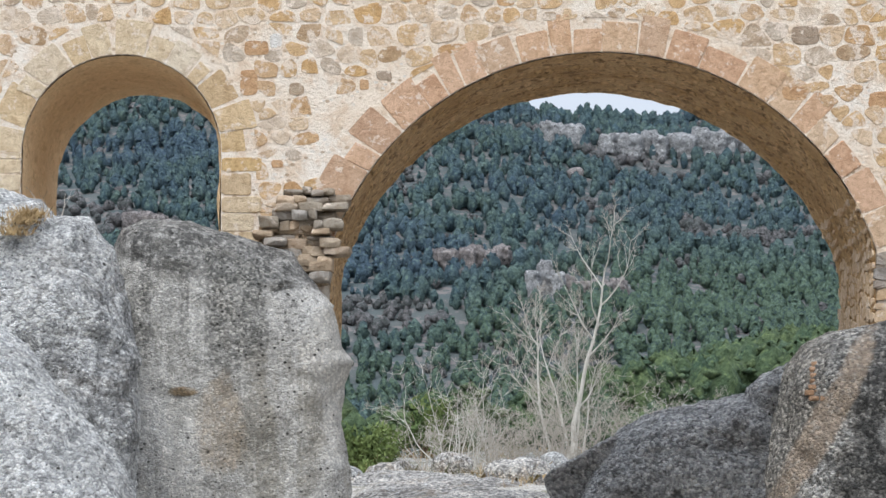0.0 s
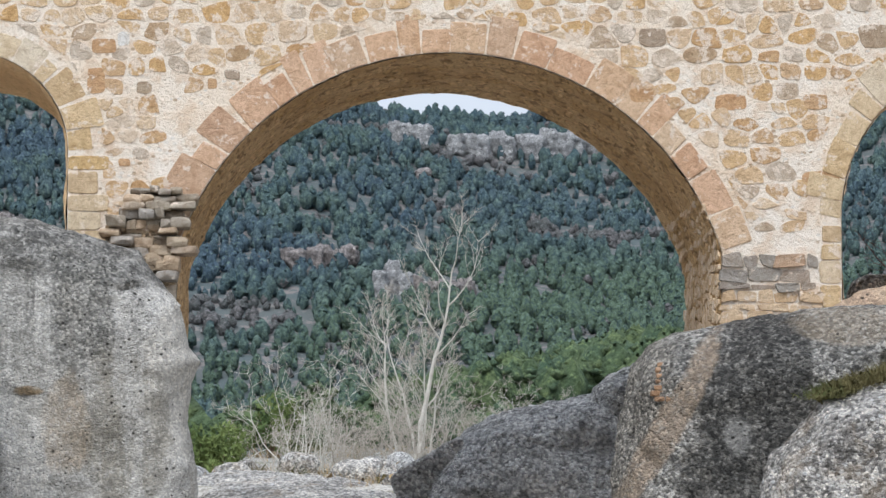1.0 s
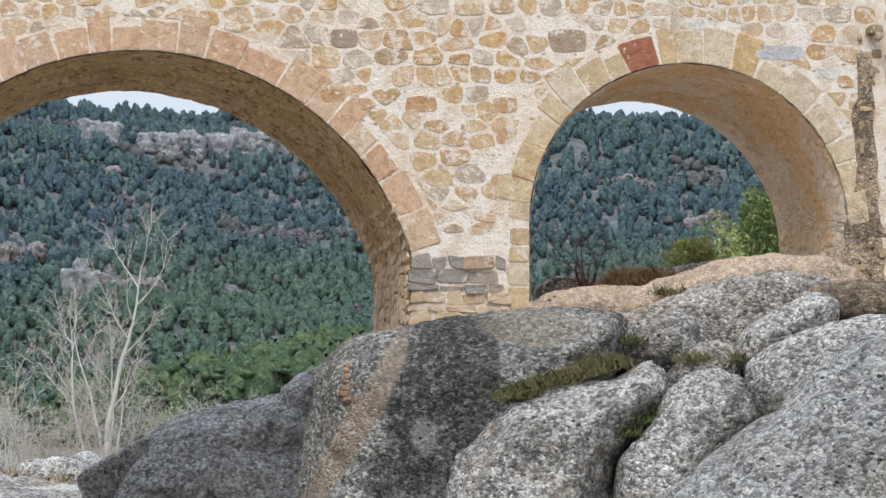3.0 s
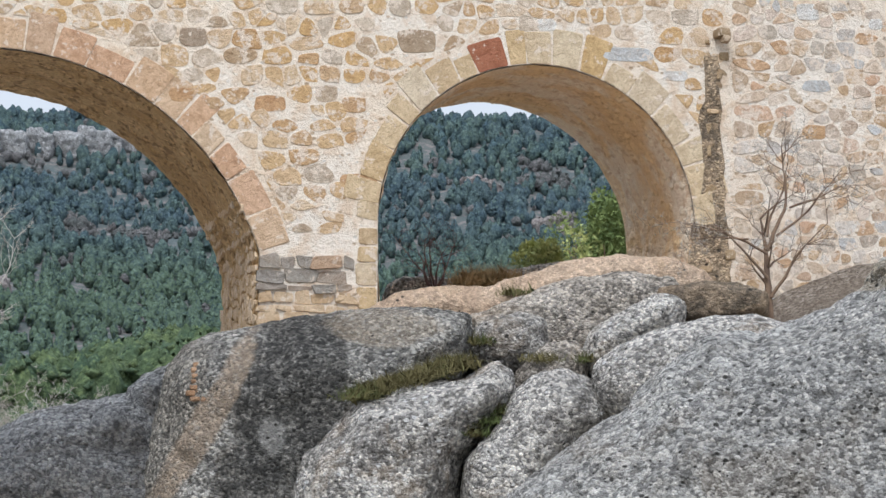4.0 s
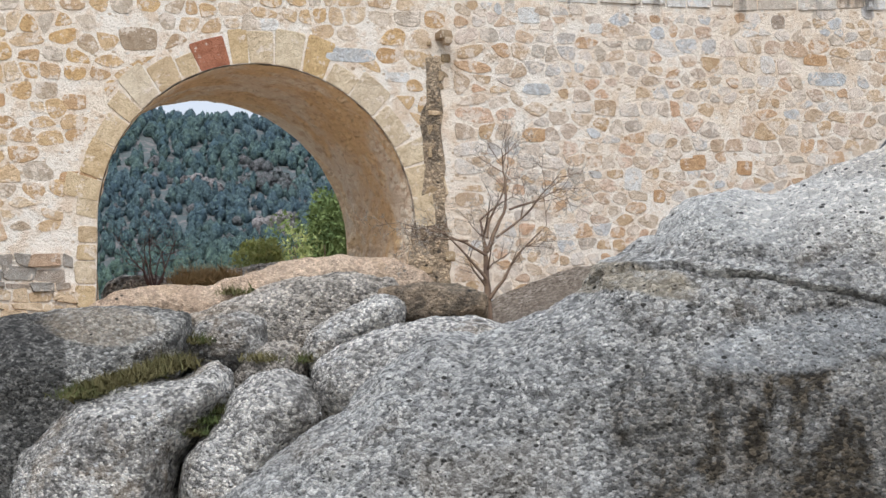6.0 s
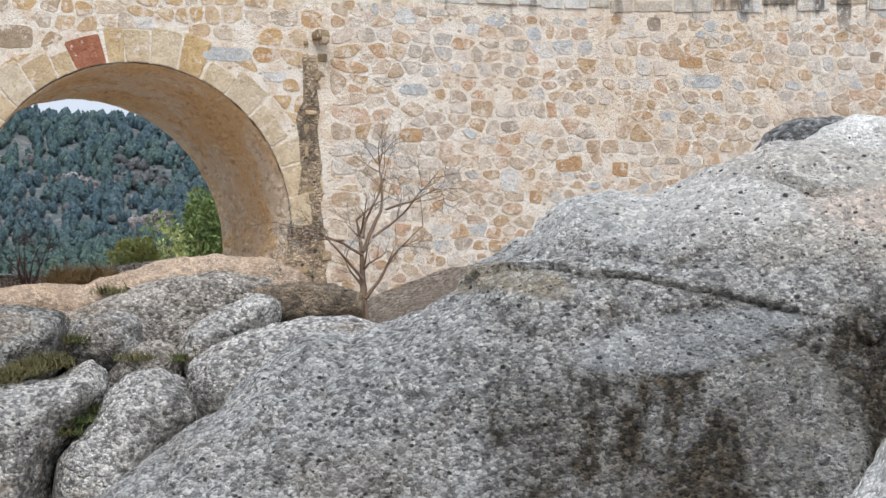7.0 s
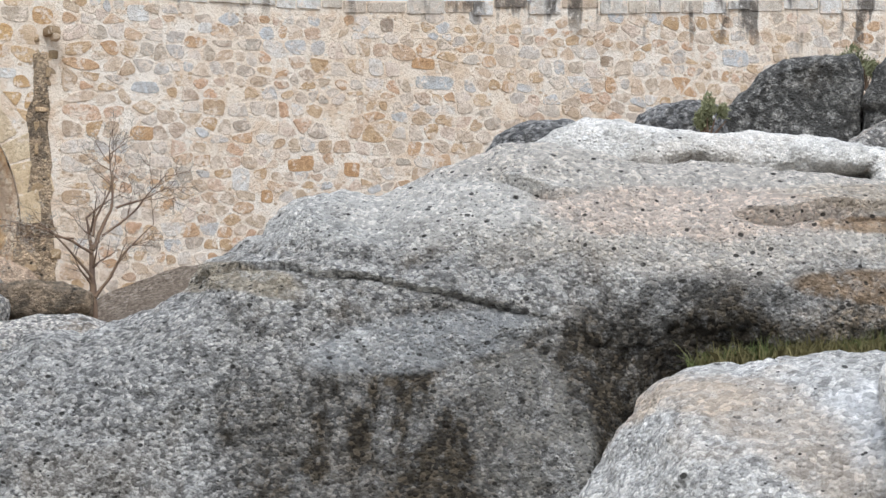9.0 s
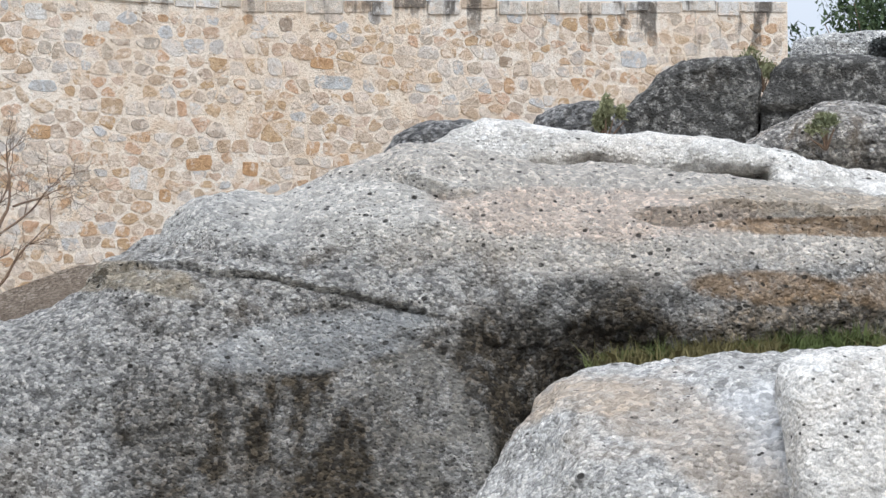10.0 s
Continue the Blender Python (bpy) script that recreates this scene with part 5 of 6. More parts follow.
def grass(name, material, spots, n, tall, seed, label, spread=0.12, lean=0.5):
    """Grass blades in tufts round the spots."""
    rng = np.random.default_rng(seed)
    s = np.array(spots, float)
    c = s[rng.integers(0, len(s), n)] + rng.normal(0, 1, (n, 3)) * [spread, spread, spread * 0.12]
    h = tall * rng.uniform(0.4, 1.1, n)[:, None]
    d = rng.normal(0, lean, (n, 3)) + [0, 0, 1]
    d /= np.linalg.norm(d, axis=1)[:, None]
    a = np.cross(d, rng.normal(0, 1, (n, 3)))
    a /= np.linalg.norm(a, axis=1)[:, None]
    w = 0.006
    tip = c + d * h + (rng.normal(0, 0.25, (n, 3)) - [0, 0, 0.15]) * h
    mid = c + d * h * 0.55
    verts = np.stack([c - a * w, c + a * w, mid + a * w * 0.7, tip, mid - a * w * 0.7], 1).reshape(-1, 3)
    faces = np.arange(5 * n).reshape(-1, 5)
    ob = new(name, mesh_of(name, verts, faces, material, smooth=False))
    return tagged(ob, label, "grass", kind="stuff")


grass("grass_strip", GRASS, [(6.90 + 0.155 * i, 40.3 + 0.04 * i, 3.58 + 0.052 * i) for i in range(10)], 5500, 0.2, 1, "olive and green grass in a rock crevice")
grass("straw_grass", STRAW, [(9.95 + 0.1 * i, 47.9, 5.75) for i in range(7)], 3000, 0.32, 2, "dry straw-coloured grass on the terrace", 0.14)
grass("crevice_grass", GRASS, [(8.32, 39.9, 3.1), (8.5, 39.95, 3.25), (8.66, 40.05, 3.4), (8.75, 41.5, 4.4), (9.55, 41.1, 4.15), (10.1, 41.1, 4.15), (9.6, 43.1, 5.2)], 1900, 0.17, 3, "olive grass between boulders")
grass("dark_grass", GRASS, [(11.45 + 0.15 * i, 20.95 - 0.06 * i, 2.98 + 0.012 * i) for i in range(13)], 5500, 0.2, 4, "dark green grass in the cleft between rocks")
grass("boulder_grass", STRAW, [(-5.4, 39.15, 5.55), (-5.3, 39.3, 5.7), (-5.23, 39.45, 5.8)], 900, 0.2, 5, "dry grass tufts on a boulder", 0.1)

rg = np.random.default_rng(9)
spots = [(x, y, gz(x, y)) for x, y in zip(rg.uniform(-3.5, 10, 160), rg.uniform(60, 110, 160))]
grass("valley_grass", STRAW, spots, 3500, 0.4, 6, "dry grass and low weeds on the valley floor", 0.45)
spots = [(x, y, gz(x, y)) for x, y in zip(rg.uniform(-3.5, 10, 90), rg.uniform(64, 120, 90))]
grass("valley_weeds", GRASS, spots, 3500, 0.45, 7, "olive weeds on the valley floor", 0.4)


# ---- masonry, stone by stone ----
def voronoi(points, box, reach=0.9):
    """Cells of points in a box, each a polygon, by cutting with the nearest neighbours."""
    x0, x1, z0, z1 = box
    cells = []
    pts = np.array(points)
    for i, p in enumerate(pts):
        d2 = ((pts - p) ** 2).sum(1)
        near = np.argsort(d2)[1:15]
        poly = [(x0, z0), (x1, z0), (x1, z1), (x0, z1)]
        for j in near:
            q = pts[j]
            n = q - p
            c = n @ (p + q) / 2
            got = []
            for k in range(len(poly)):
                a, b = poly[k], poly[(k + 1) % len(poly)]
                da, db = a[0] * n[0] + a[1] * n[1] - c, b[0] * n[0] + b[1] * n[1] - c
                if da <= 0:
                    got.append(a)
                if (da < 0) != (db < 0) and da != db:
                    t = da / (da - db)
                    got.append((a[0] + t * (b[0] - a[0]), a[1] + t * (b[1] - a[1])))
            poly = got
            if len(poly) < 3:
                break
        cells.append(np.array(poly) if len(poly) > 2 else None)
    return cells


def rounded(poly, cut=0.24):
    out = []
    n = len(poly)
    for k in range(n):
        a, b = poly[k], poly[(k + 1) % n]
        out += [a + (b - a) * cut, a + (b - a) * (1 - cut)]
    return np.array(out)


def stone_geometry(poly, proud, rng, back=0.03):
    """A stone face from a polygon in the wall's plane: skirt, worn edge and slightly uneven front. Local to its middle; front is -y."""
    mid = poly.mean(0)
    q = poly - mid
    n = len(q)
    keep = rng.uniform(0.93, 0.97)
    rings = [(1.0, -back), (0.985, proud * 0.5), (keep, proud)]
    verts = [(x * s, -o - (rng.uniform(-0.25, 0.25) * proud if k == 2 else 0), z * s) for k, (s, o) in enumerate(rings) for x, z in q]
    verts.append((0, -proud * rng.uniform(0.8, 1.1), 0))
    faces = [(r * n + k, r * n + (k + 1) % n, (r + 1) * n + (k + 1) % n, (r + 1) * n + k) for r in range(2) for k in range(n)]
    faces += [(2 * n + k, 2 * n + (k + 1) % n, 3 * n) for k in range(n)]
    return mid, np.array(verts), faces


def ring_clear(poly, rings):
    """Keep a stone out of the arch rings."""
    p = poly.copy()
    for c, zc, rad in rings:
        d = p - [c, zc]
        r = np.hypot(d[:, 0], d[:, 1])
        low = (p[:, 1] < zc) & (np.abs(d[:, 0]) < rad)
        inside = (r < rad) & (p[:, 1] >= zc)
        p[inside] = np.array([c, zc]) + d[inside] * (rad / r[inside])[:, None]
        p[low, 0] = c + np.sign(d[low, 0]) * rad
    return p


def area(p):
    x, z = p[:, 0], p[:, 1]
    return 0.5 * abs(np.dot(x, np.roll(z, 1)) - np.dot(z, np.roll(x, 1)))


def lay(where, box, count, seed, holder, single, joined, one_zone, sparse, label, aspect=1.4):
    """Rubble over a stretch of wall; stones in one_zone are parts of their own, the others are joined."""
    rng = np.random.default_rng(seed)
    x0, x1, z0, z1 = box
    # rough courses of uneven height, their stones of uneven width
    tall = math.sqrt((x1 - x0) * (z1 - z0) / count / 1.6)
    pts, z = [], z0
    while z < z1:
        h = tall * rng.uniform(0.55, 1.5)
        x = x0 + rng.uniform(0, 0.3)
        while x < x1:
            w = 1.6 * tall * rng.uniform(0.4, 1.6)
            pts.append((x + w / 2, (z + h / 2 + 0.05 * math.sin(x * 1.3 + z * 5) + rng.normal(0, 0.16 * h)) * aspect))
            x += w
        z += h
    pts = np.array(pts)
    cells = voronoi(pts, (x0, x1, z0 * aspect, z1 * aspect))
    rings = [(c, zc, rad + 0.50) for c, zc, rad in ARCHES.values()]
    vs, fs, at, made = [], [], 0, 0
    for c in cells:
        if c is None:
            continue
        poly = c / [1, aspect]
        mid = poly.mean(0)
        if where(mid[0], mid[1]) or rng.uniform() < sparse(mid[0], mid[1]):
            continue
        gap = rng.uniform(0.006, 0.024) + (0.025 if rng.uniform() < 0.2 else 0)
        rad = np.linalg.norm(poly - mid, axis=1)[:, None]
        poly = mid + (poly - mid) * np.clip(1 - gap / np.maximum(rad, 0.03), 0.3, 1) * rng.uniform(0.9, 1.0)
        poly = ring_clear(poly + rng.normal(0, 0.014, poly.shape), rings)
        poly = rounded(rounded(poly, rng.uniform(0.18, 0.27)), 0.22)
        if area(poly) < 0.006:
            continue
        mid, v, f = stone_geometry(poly, rng.uniform(0.002, 0.014), rng)
        spot = np.array([mid[0], FACE, mid[1]])
        if one_zone(mid[0], mid[1]) and made < 300:
            made += 1
            ob = part("stone", mesh_of("stone", v, f, single, smooth=False), holder, at=spot)
            ob.matrix_parent_inverse = HOME if holder is bridge else WING_HOME
        else:
            vs.append(v + spot)
            fs += [tuple(k + at for k in t) for t in f]
            at += len(v)
    ob = part("masonry", mesh_of("masonry", np.concatenate(vs), fs, joined, smooth=False), holder, label)
    ob.matrix_parent_inverse = HOME if holder is bridge else WING_HOME
    return tagged(ob, kind="stuff")


def in_ring(x, z):
    for c, zc, rad in ARCHES.values():
        if (math.hypot(x - c, z - zc) < rad + 0.42 and z > zc) or (abs(x - c) < rad + (0.0 if rad > 4 else 0.25) and z < zc):
            return True
    return x > 6.1 and x < 8.0 and z < 6.0


def bare_plaster(x, z):
    if -1.9 < x < -0.6 and 6.9 < z < 8.5:
        return 0.72
    if 6.9 < x < 8.2 and 6.0 < z < 7.5:
        return 0.35
    return 0.06


def stone_block(holder, name, poly, proud, material, rng, label="", cut=0.1):
    mid, v, f = stone_geometry(rounded(np.array(poly, float), cut), proud, rng)
    ob = part(name, mesh_of(name, v, f, material, smooth=False), holder, label, at=(mid[0], FACE, mid[1]))
    ob.matrix_parent_inverse = HOME if holder is bridge else WING_HOME
    return ob


def arch_ring(which, n, thick, material, seed, odd=None):
    """Voussoirs of an arch."""
    rng = np.random.default_rng(seed)
    c, zc, rad = ARCHES[which]
    turn = math.asin(min(1.0, (rad if rad < 4 else 3.93) / rad))
    cuts = np.cumsum(rng.uniform(0.6, 1.5, n))
    cuts = -turn + 2 * turn * np.concatenate([[0], cuts]) / cuts[-1]
    for a, b in zip(cuts[:-1], cuts[1:]):
        g = rng.uniform(0.004, 0.016) / rad
        t = thick * rng.uniform(0.7, 1.3)
        inner = [(c + (rad + 0.004) * math.sin(u), zc + (rad + 0.004) * math.cos(u)) for u in np.linspace(b - g, a + g, 4)]
        skew = rng.uniform(-0.06, 0.06) / rad
        outer = [(c + (rad + t) * math.sin(u), zc + (rad + t) * math.cos(u)) for u in (a + g + skew, (a + b) / 2, b - g + skew)]
        stone_block(bridge, "voussoir", inner + outer, rng.uniform(0.004, 0.02), odd[1] if odd and a < odd[0] < b else material, rng, cut=0.08)


arch_ring("small", 13, 0.44, OCHRE, 1)
arch_ring("great", 24, 0.47, PINK, 2)
RED_STONE = stone_mat("brick_red_sandstone", [(0.0, (0.42, 0.17, 0.10)), (1.0, (0.48, 0.22, 0.13))], "object", 0.1)
arch_ring("right", 19, 0.45, OCHRE, 3, (-0.235, RED_STONE))


def quoins(x, side, z0, z1, seed, material, wide=(0.35, 0.62)):
    """Dressed blocks up a jamb."""
    rng = np.random.default_rng(seed)
    z = z0
    while z < z1 - 0.1:
        h = min(rng.uniform(0.22, 0.36), z1 - z)
        w = rng.uniform(*wide)
        a, b = (x, x + w) if side > 0 else (x - w, x)
        j = rng.normal(0, 0.008, (4, 2))
        stone_block(bridge, "quoin", np.array([(a, z + 0.012), (b, z + 0.012), (b, z + h - 0.012), (a, z + h - 0.012)]) + j, rng.uniform(0.006, 0.02), material, rng)
        z += h


quoins(-3.19, 1, 5.9, 7.35, 1, OCHRE)
quoins(-6.08, -1, 5.9, 7.35, 2, OCHRE)
quoins(7.96, -1, 5.1, 6.4, 4, OCHRE, (0.26, 0.34))


def courses(x0, x1, rows, seed, material, name="ashlar"):
    """Coursed blocks on the pier's foot; rows are lower and upper edge at x0."""
    rng = np.random.default_rng(seed)
    for z0, z1 in rows:
        x = x0
        while x < x1 - 0.08:
            w = min(rng.uniform(0.22, 0.5), x1 - x)
            stone_block(bridge, name, np.array([(x + 0.01, z0 + 0.01), (x + w - 0.01, z0 + 0.01), (x + w - 0.01, z1 - 0.01), (x + 0.01, z1 - 0.01)]) + rng.normal(0, 0.022, (4, 2)),
                        rng.uniform(0.01, 0.06), material, rng)
            x += w


courses(6.19, 7.60, [(5.36, 5.48), (5.48, 5.68), (5.68, 5.90)], 5, GREY_ASHLAR)
courses(6.19, 7.70, [(4.62, 4.76), (4.76, 4.88), (4.88, 5.06), (5.06, 5.17), (5.17, 5.36)], 15, JAMB_STONE, "rubble_course")


def jamb_stones(seed):
    """Rough stones on the inner face of the great arch's right pier."""
    rng = np.random.default_rng(seed)
    c, zc, rad = ARCHES["great"]
    z = 3.4
    while z < 6.6:
        h = rng.uniform(0.09, 0.2)
        y = FACE + 0.05 - rng.uniform(0, 0.03)
        while y < FACE + THICK - 0.2:
            w = rng.uniform(0.2, 0.45)
            poly = np.array([(y + 0.012, z + 0.012), (y + w - 0.012, z + 0.012), (y + w - 0.012, z + h - 0.012), (y + 0.012, z + h - 0.012)])
            mid, v, f = stone_geometry(rounded(poly + rng.normal(0, 0.03, poly.shape) + [0, 0.05 * math.sin(3.1 * y + 2 * z)], 0.2), rng.uniform(0.002, 0.016), rng)
            x = 6.18 if z < 5.9 else c + math.sqrt(rad * rad - (z + h / 2 - zc) ** 2) - 0.03
            v = v[:, [1, 0, 2]]
            ob = part("jamb_stone", mesh_of("jamb_stone", v, [t[::-1] for t in f], JAMB_STONE, smooth=False), bridge, at=(x, mid[0], mid[1]))
            ob.matrix_parent_inverse = HOME
            y += w
        z += h


jamb_stones(6)

# the broken stub of an older wall on the boulder by the great arch
def rough_stone(name, at, size, material, rng, holder=None):
    d = np.array([(x, y, z) for x in (-1, 0, 1) for y in (-1, 0, 1) for z in (-1, 0, 1) if (x, y, z) != (0, 0, 0)], float)
    d /= np.linalg.norm(d, axis=1)[:, None] ** 0.25
    bm = bmesh.new()
    for p in d * (1 + rng.normal(0, 0.1, (len(d), 1))):
        bm.verts.new(p * np.array(size) / 2)
    bmesh.ops.convex_hull(bm, input=bm.verts)
    bmesh.ops.bevel(bm, geom=bm.edges[:], offset=min(size) * 0.06, segments=1, affect="EDGES")
    me = bpy.data.meshes.new(name)
    bm.to_mesh(me)
    bm.free()
    me.materials.append(material)
    return part(name, me, holder, at=at)


SCAR_CORE = conglomerate("brown_wall_core", (0.62, 0.48, 0.335), (0.46, 0.345, 0.23), (0.09, 0.075, 0.06), 0.4, 0.4, 0.4, 13.0, (0.60, 0.45, 0.29), speck=0.5)
stub = tagged(new("wall_stub"), "crumbling stub of dark rough stones on the boulder", "ruin")
stub.location = (-2.3, 44.7, 5.8)
rs = np.random.default_rng(8)
STUB_STONE = stone_mat("dark_grey_stub_stone", [(0.0, (0.36, 0.325, 0.28)), (0.35, (0.48, 0.41, 0.32)), (0.6, (0.60, 0.46, 0.32)), (0.8, (0.42, 0.40, 0.37)), (1.0, (0.68, 0.50, 0.33))], "object", 0.0)
for x, y, z, wide, tall in ((-2.2, 0.12, 5.95, 0.95, 0.7), (-1.95, 0.15, 6.35, 0.66, 0.75), (-1.85, 0.15, 5.65, 0.5, 0.5)):
    rough_stone("core", (x + 2.3, y, z - 5.8), (wide, 0.5, tall), SCAR_CORE, rs, stub)
z = 5.50
while z < 6.74:
    tall = rs.uniform(0.07, 0.17)
    x = float(np.interp(z, [5.5, 5.75, 5.95, 6.4, 6.7], [-1.95, -2.5, -2.8, -2.45, -2.3])) + rs.uniform(-0.05, 0.05)
    end = float(np.interp(z, [5.5, 6.1, 6.8], [-1.62, -1.66, -1.60]))
    while x < end:
        wide = rs.uniform(0.12, 0.36)
        rough_stone("rubble_stone", (x + wide / 2 + 2.3, rs.uniform(-0.16, 0.12), z - 5.8 + rs.uniform(-0.03, 0.03)), (wide * 1.1, rs.uniform(0.35, 0.6), tall * rs.uniform(0.9, 1.3)), STUB_STONE, rs, stub)
        x += wide
    z += tall * 0.9

SCAR_STONE = stone_mat("brown_broken_stone", [(0.0, (0.40, 0.30, 0.18)), (0.5, (0.50, 0.37, 0.23)), (1.0, (0.30, 0.23, 0.16))], "object", 0.0)
scar = tagged(new("wall_scar"), "ragged brown scar of broken stones down the wall", "ruin")
scar.location = (13.15, FACE, 5.6)
edge = [(-0.34, 0.0), (0.26, 0.0), (0.27, 0.35), (0.24, 0.75), (0.17, 1.05), (0.12, 1.6), (0.15, 2.2), (0.10, 2.9), (0.08, 3.5), (-0.10, 3.55), (-0.12, 3.0), (-0.2, 2.5), (-0.13, 1.8), (-0.2, 1.1), (-0.32, 0.9), (-0.37, 0.5)]
ring = np.concatenate([[(a[0] + (b[0] - a[0]) * t + rs.normal(0, 0.03), a[1] + (b[1] - a[1]) * t + rs.normal(0, 0.02)) for t in (0, 0.33, 0.66)] for a, b in zip(edge, edge[1:] + edge[:1])])
mid, v, f = stone_geometry(ring, 0.012, rs)
part("rough_patch", mesh_of("rough_patch", v, f, SCAR_CORE, smooth=False), scar, "brown rough core of the wall", at=(-0.1 + mid[0], 0, -0.08 + mid[1]))
z = 5.5
while z < 9.25:
    h = rs.uniform(0.06, 0.2)
    for k in range(1 if z < 6.45 else rs.integers(1, 4)):
        wide = 0.26 if z < 6.45 else 0.13
        rough_stone("broken_stone", (rs.uniform(-wide, wide) - 0.05, rs.uniform(0.06, 0.105), z - 5.6 + rs.uniform(-0.07, 0.07)),
                    (rs.uniform(0.05, 0.22), rs.uniform(0.16, 0.22), h * rs.uniform(0.5, 1.2)), (SCAR_STONE, SCAR_STONE, SCAR_STONE, JAMB_STONE)[0 if z < 6.45 else rs.integers(4)], rs, scar)
    z += h * rs.uniform(0.7, 1.5)

spout = tagged(new("stone_spout"), "small dark stone water spout at the head of the scar", "spout")
spout.location = (13.17, FACE - 0.1, 9.33)
rough_stone("spout_block", (0, 0, 0), (0.2, 0.4, 0.13), SCAR_STONE, rs, spout)
rough_stone("spout_lip", (0.03, -0.12, -0.1), (0.12, 0.22, 0.1), STUB_STONE, rs, spout)

# single stones that stand out by their colour
BRIGHT = {
    "white": stone_mat("white_limestone", [(0.0, (0.84, 0.81, 0.76)), (1.0, (0.78, 0.76, 0.73))], "object", 0.2),
    "orange": stone_mat("orange_sandstone", [(0.0, (0.64, 0.43, 0.25)), (1.0, (0.60, 0.37, 0.20))], "object", 0.3),
    "blue": stone_mat("blue_grey_limestone", [(0.0, (0.66, 0.67, 0.68)), (1.0, (0.60, 0.61, 0.61))], "object", 0.3),
    "brown": stone_mat("brown_limestone", [(0.0, (0.48, 0.37, 0.26)), (1.0, (0.42, 0.34, 0.27))], "object", 0.3),
}
SINGLE = [
    (10.51, 9.39, 0.31, 0.20, "white"),
    (14.55, 9.72, 0.36, 0.28, "white"),
    (12.48, 8.69, 0.39, 0.16, "white"),
    (11.76, 8.99, 0.79, 0.21, "blue"),
    (17.30, 7.57, 0.24, 0.25, "orange"),
    (18.05, 7.51, 0.30, 0.23, "orange"),
    (14.64, 7.90, 0.39, 0.24, "orange"),
    (16.65, 7.02, 0.20, 0.23, "orange"),
    (19.25, 9.24, 0.44, 0.20, "orange"),
    (19.44, 8.95, 0.68, 0.24, "blue"),
    (15.63, 9.57, 0.22, 0.17, "white"),
    (14.68, 8.60, 0.45, 0.18, "blue"),
    (16.23, 7.26, 0.28, 0.35, "white"),
    (18.63, 9.81, 0.23, 0.24, "brown"),
    (5.25, 9.05, 0.41, 0.30, "brown"),
    (5.08, 8.20, 0.37, 0.22, "orange"),
    (6.37, 8.10, 0.50, 0.25, "orange"),
    (7.62, 8.12, 0.37, 0.23, "orange"),
    (7.70, 7.00, 0.58, 0.20, "orange"),
    (8.55, 9.10, 0.59, 0.37, "brown"),
    (-2.81, 8.36, 0.28, 0.38, "orange"),
    (-2.12, 8.25, 0.22, 0.19, "brown"),
    (-1.14, 8.32, 0.15, 0.16, "orange"),
    (-2.42, 8.96, 0.18, 0.21, "white"),
    (-2.39, 7.17, 0.17, 0.13, "orange"),
    (-0.85, 8.46, 0.24, 0.16, "brown"),
    (-2.69, 8.86, 0.36, 0.23, "orange"),
    (22.47, 9.48, 0.27, 0.18, "brown"),
    (24.82, 9.69, 0.53, 0.29, "blue"),
    (17.13, 7.53, 0.28, 0.20, "orange"),
]


def near_single(x, z):
    return any(abs(x - a) < w / 2 + 0.07 and abs(z - b) < h / 2 + 0.05 for a, b, w, h, _ in SINGLE)


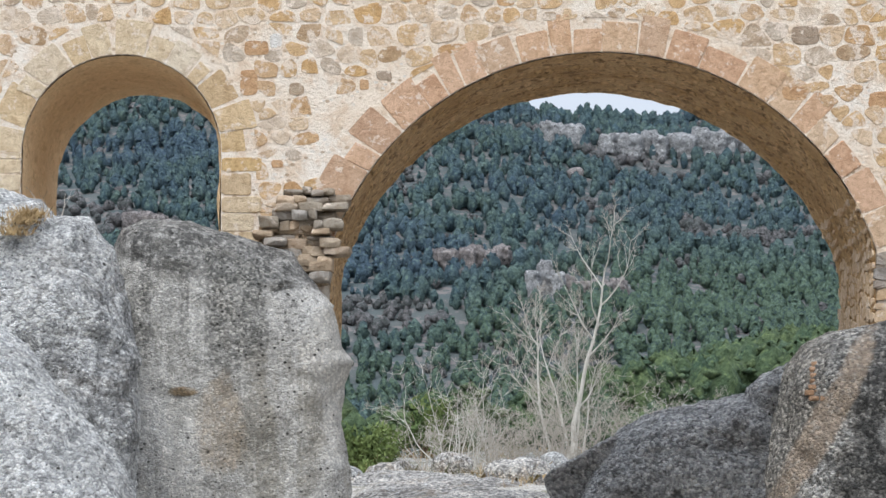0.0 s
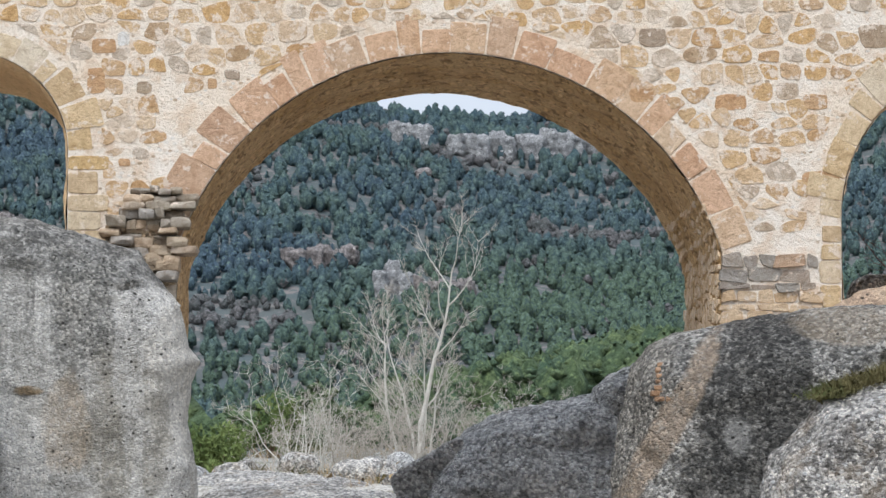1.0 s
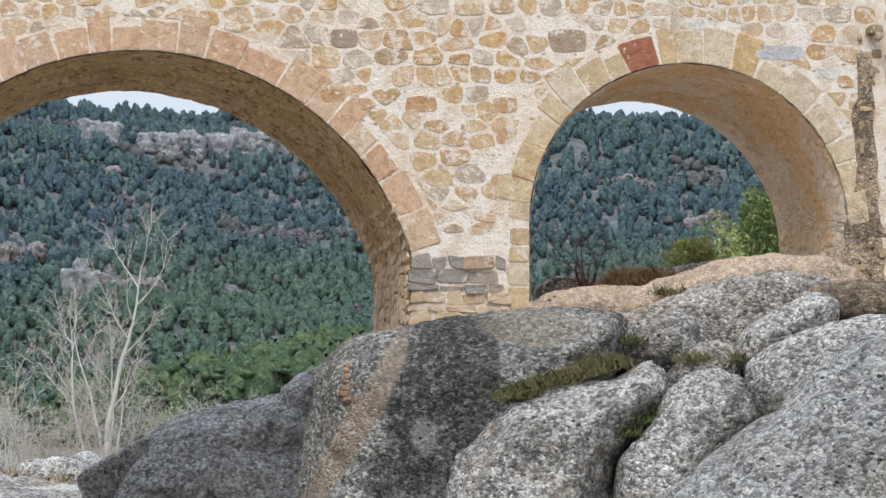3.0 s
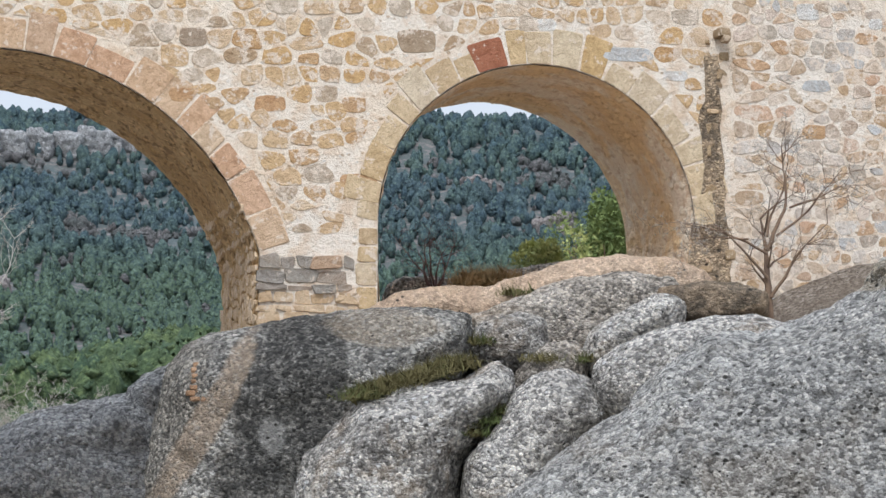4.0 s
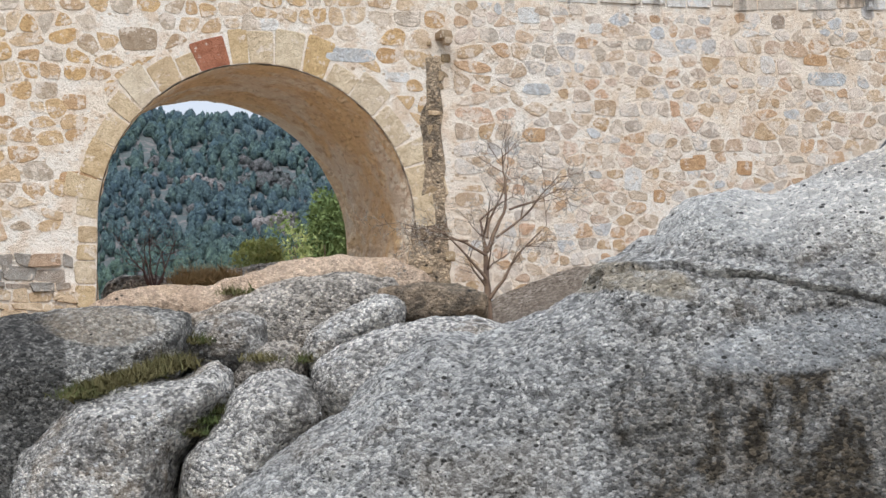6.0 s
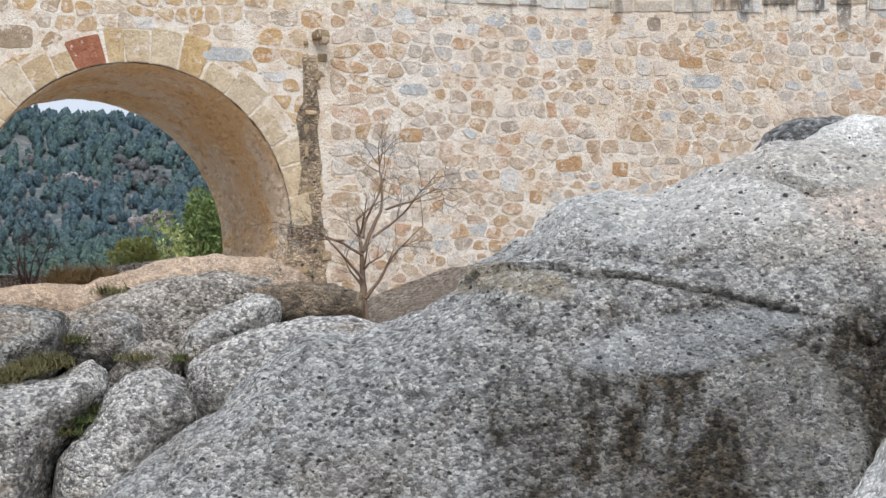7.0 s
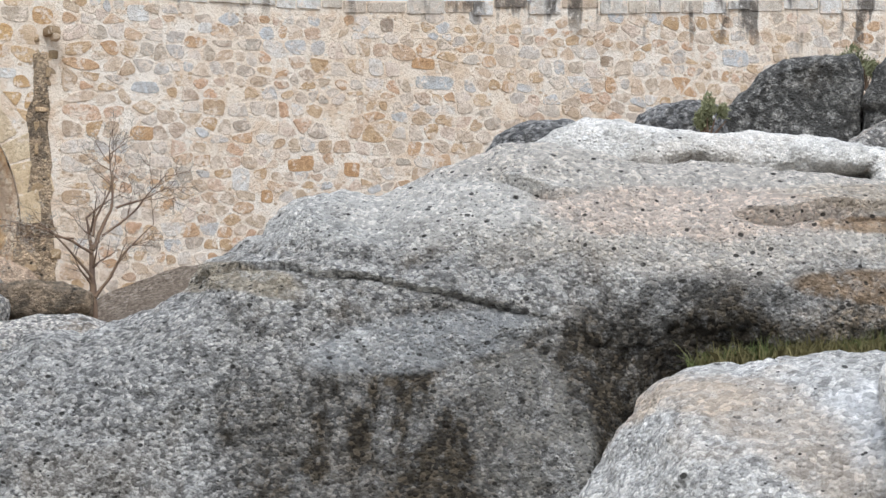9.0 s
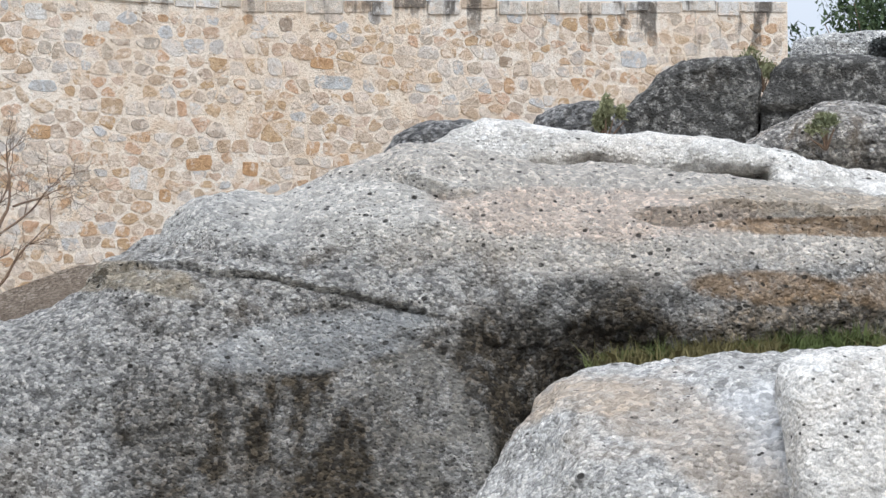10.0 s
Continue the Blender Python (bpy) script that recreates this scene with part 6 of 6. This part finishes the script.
rk = np.random.default_rng(31)
for x, z, w, h, tone in SINGLE:
    turn = rk.uniform(0, 6.3)
    ring = [(x + w / 2 * (1 + rk.uniform(-0.14, 0.1)) * abs(math.cos(a)) ** 0.45 * math.copysign(1, math.cos(a)),
             z + h / 2 * (1 + rk.uniform(-0.14, 0.1)) * abs(math.sin(a)) ** 0.45 * math.copysign(1, math.sin(a))) for a in np.arange(9) * 2 * math.pi / 9 + turn]
    stone_block(bridge if x < 13.3 else wing, "stone", ring, 0.008, BRIGHT[tone], rk, cut=0.2)

lay(lambda x, z: in_ring(x, z) or near_single(x, z) or (x > 12.65 and z < 6.5) or (x > 12.92 and z < 9.3), (-8.8, 13.25, 4.9, 10.1), 1400, 11, bridge, RUBBLE_ONE, RUBBLE, lambda x, z: 5.0 < x < 13.0, bare_plaster, "ochre rubble stones in pale mortar")
lay(lambda x, z: near_single(x, z) or (x < 13.36 and z < 6.5), (13.35, 27.7, 5.2, 10.85), 1500, 12, wing, WING_ONE, WING, lambda x, z: x < 18.2, lambda x, z: 0.04 if z < wall_top(x) - 0.26 else 1.0, "mixed ochre, grey and orange rubble stones")


def coping():
    rng = np.random.default_rng(4)
    x = 15.0
    while x < 27.7:
        w = min(rng.uniform(0.25, 0.7), 27.78 - x)
        a, b = wall_top(x), wall_top(x + w)
        drop = rng.uniform(0.10, 0.24)
        up = rng.uniform(-0.03, 0.03)
        ob = stone_block(wing, "coping_stone", [(x + 0.012, a - drop), (x + w - 0.012, b - drop), (x + w - 0.012, b + up), (x + 0.012, a + up)], rng.uniform(0.01, 0.035), CAP_STONE, rng, cut=0.05)
        x += w


coping()


# a patch of thin red-brown courses let into the rock beside the pier
patch = tagged(new("brick_patch"), "small patch of reddish stone courses in the rock", "masonry")
patch.location = (4.88, 41.05, 3.6)
rb = np.random.default_rng(21)
BRICK_BROWN = stone_mat("red_brown_course_stone", [(0.0, (0.40, 0.25, 0.15)), (0.5, (0.50, 0.33, 0.21)), (1.0, (0.34, 0.22, 0.14))], "object", 0.0)
for row in range(7):
    x = rb.uniform(-0.16, -0.08) + 0.012 * row
    while x < 0.08:
        wide = rb.uniform(0.09, 0.17)
        rough_stone("course_stone", (x + wide / 2, 0.16 + 0.045 * row + rb.uniform(-0.03, 0.02), 0.078 * row), (wide, 0.3, rb.uniform(0.06, 0.085)), BRICK_BROWN, rb, patch)
        x += wide
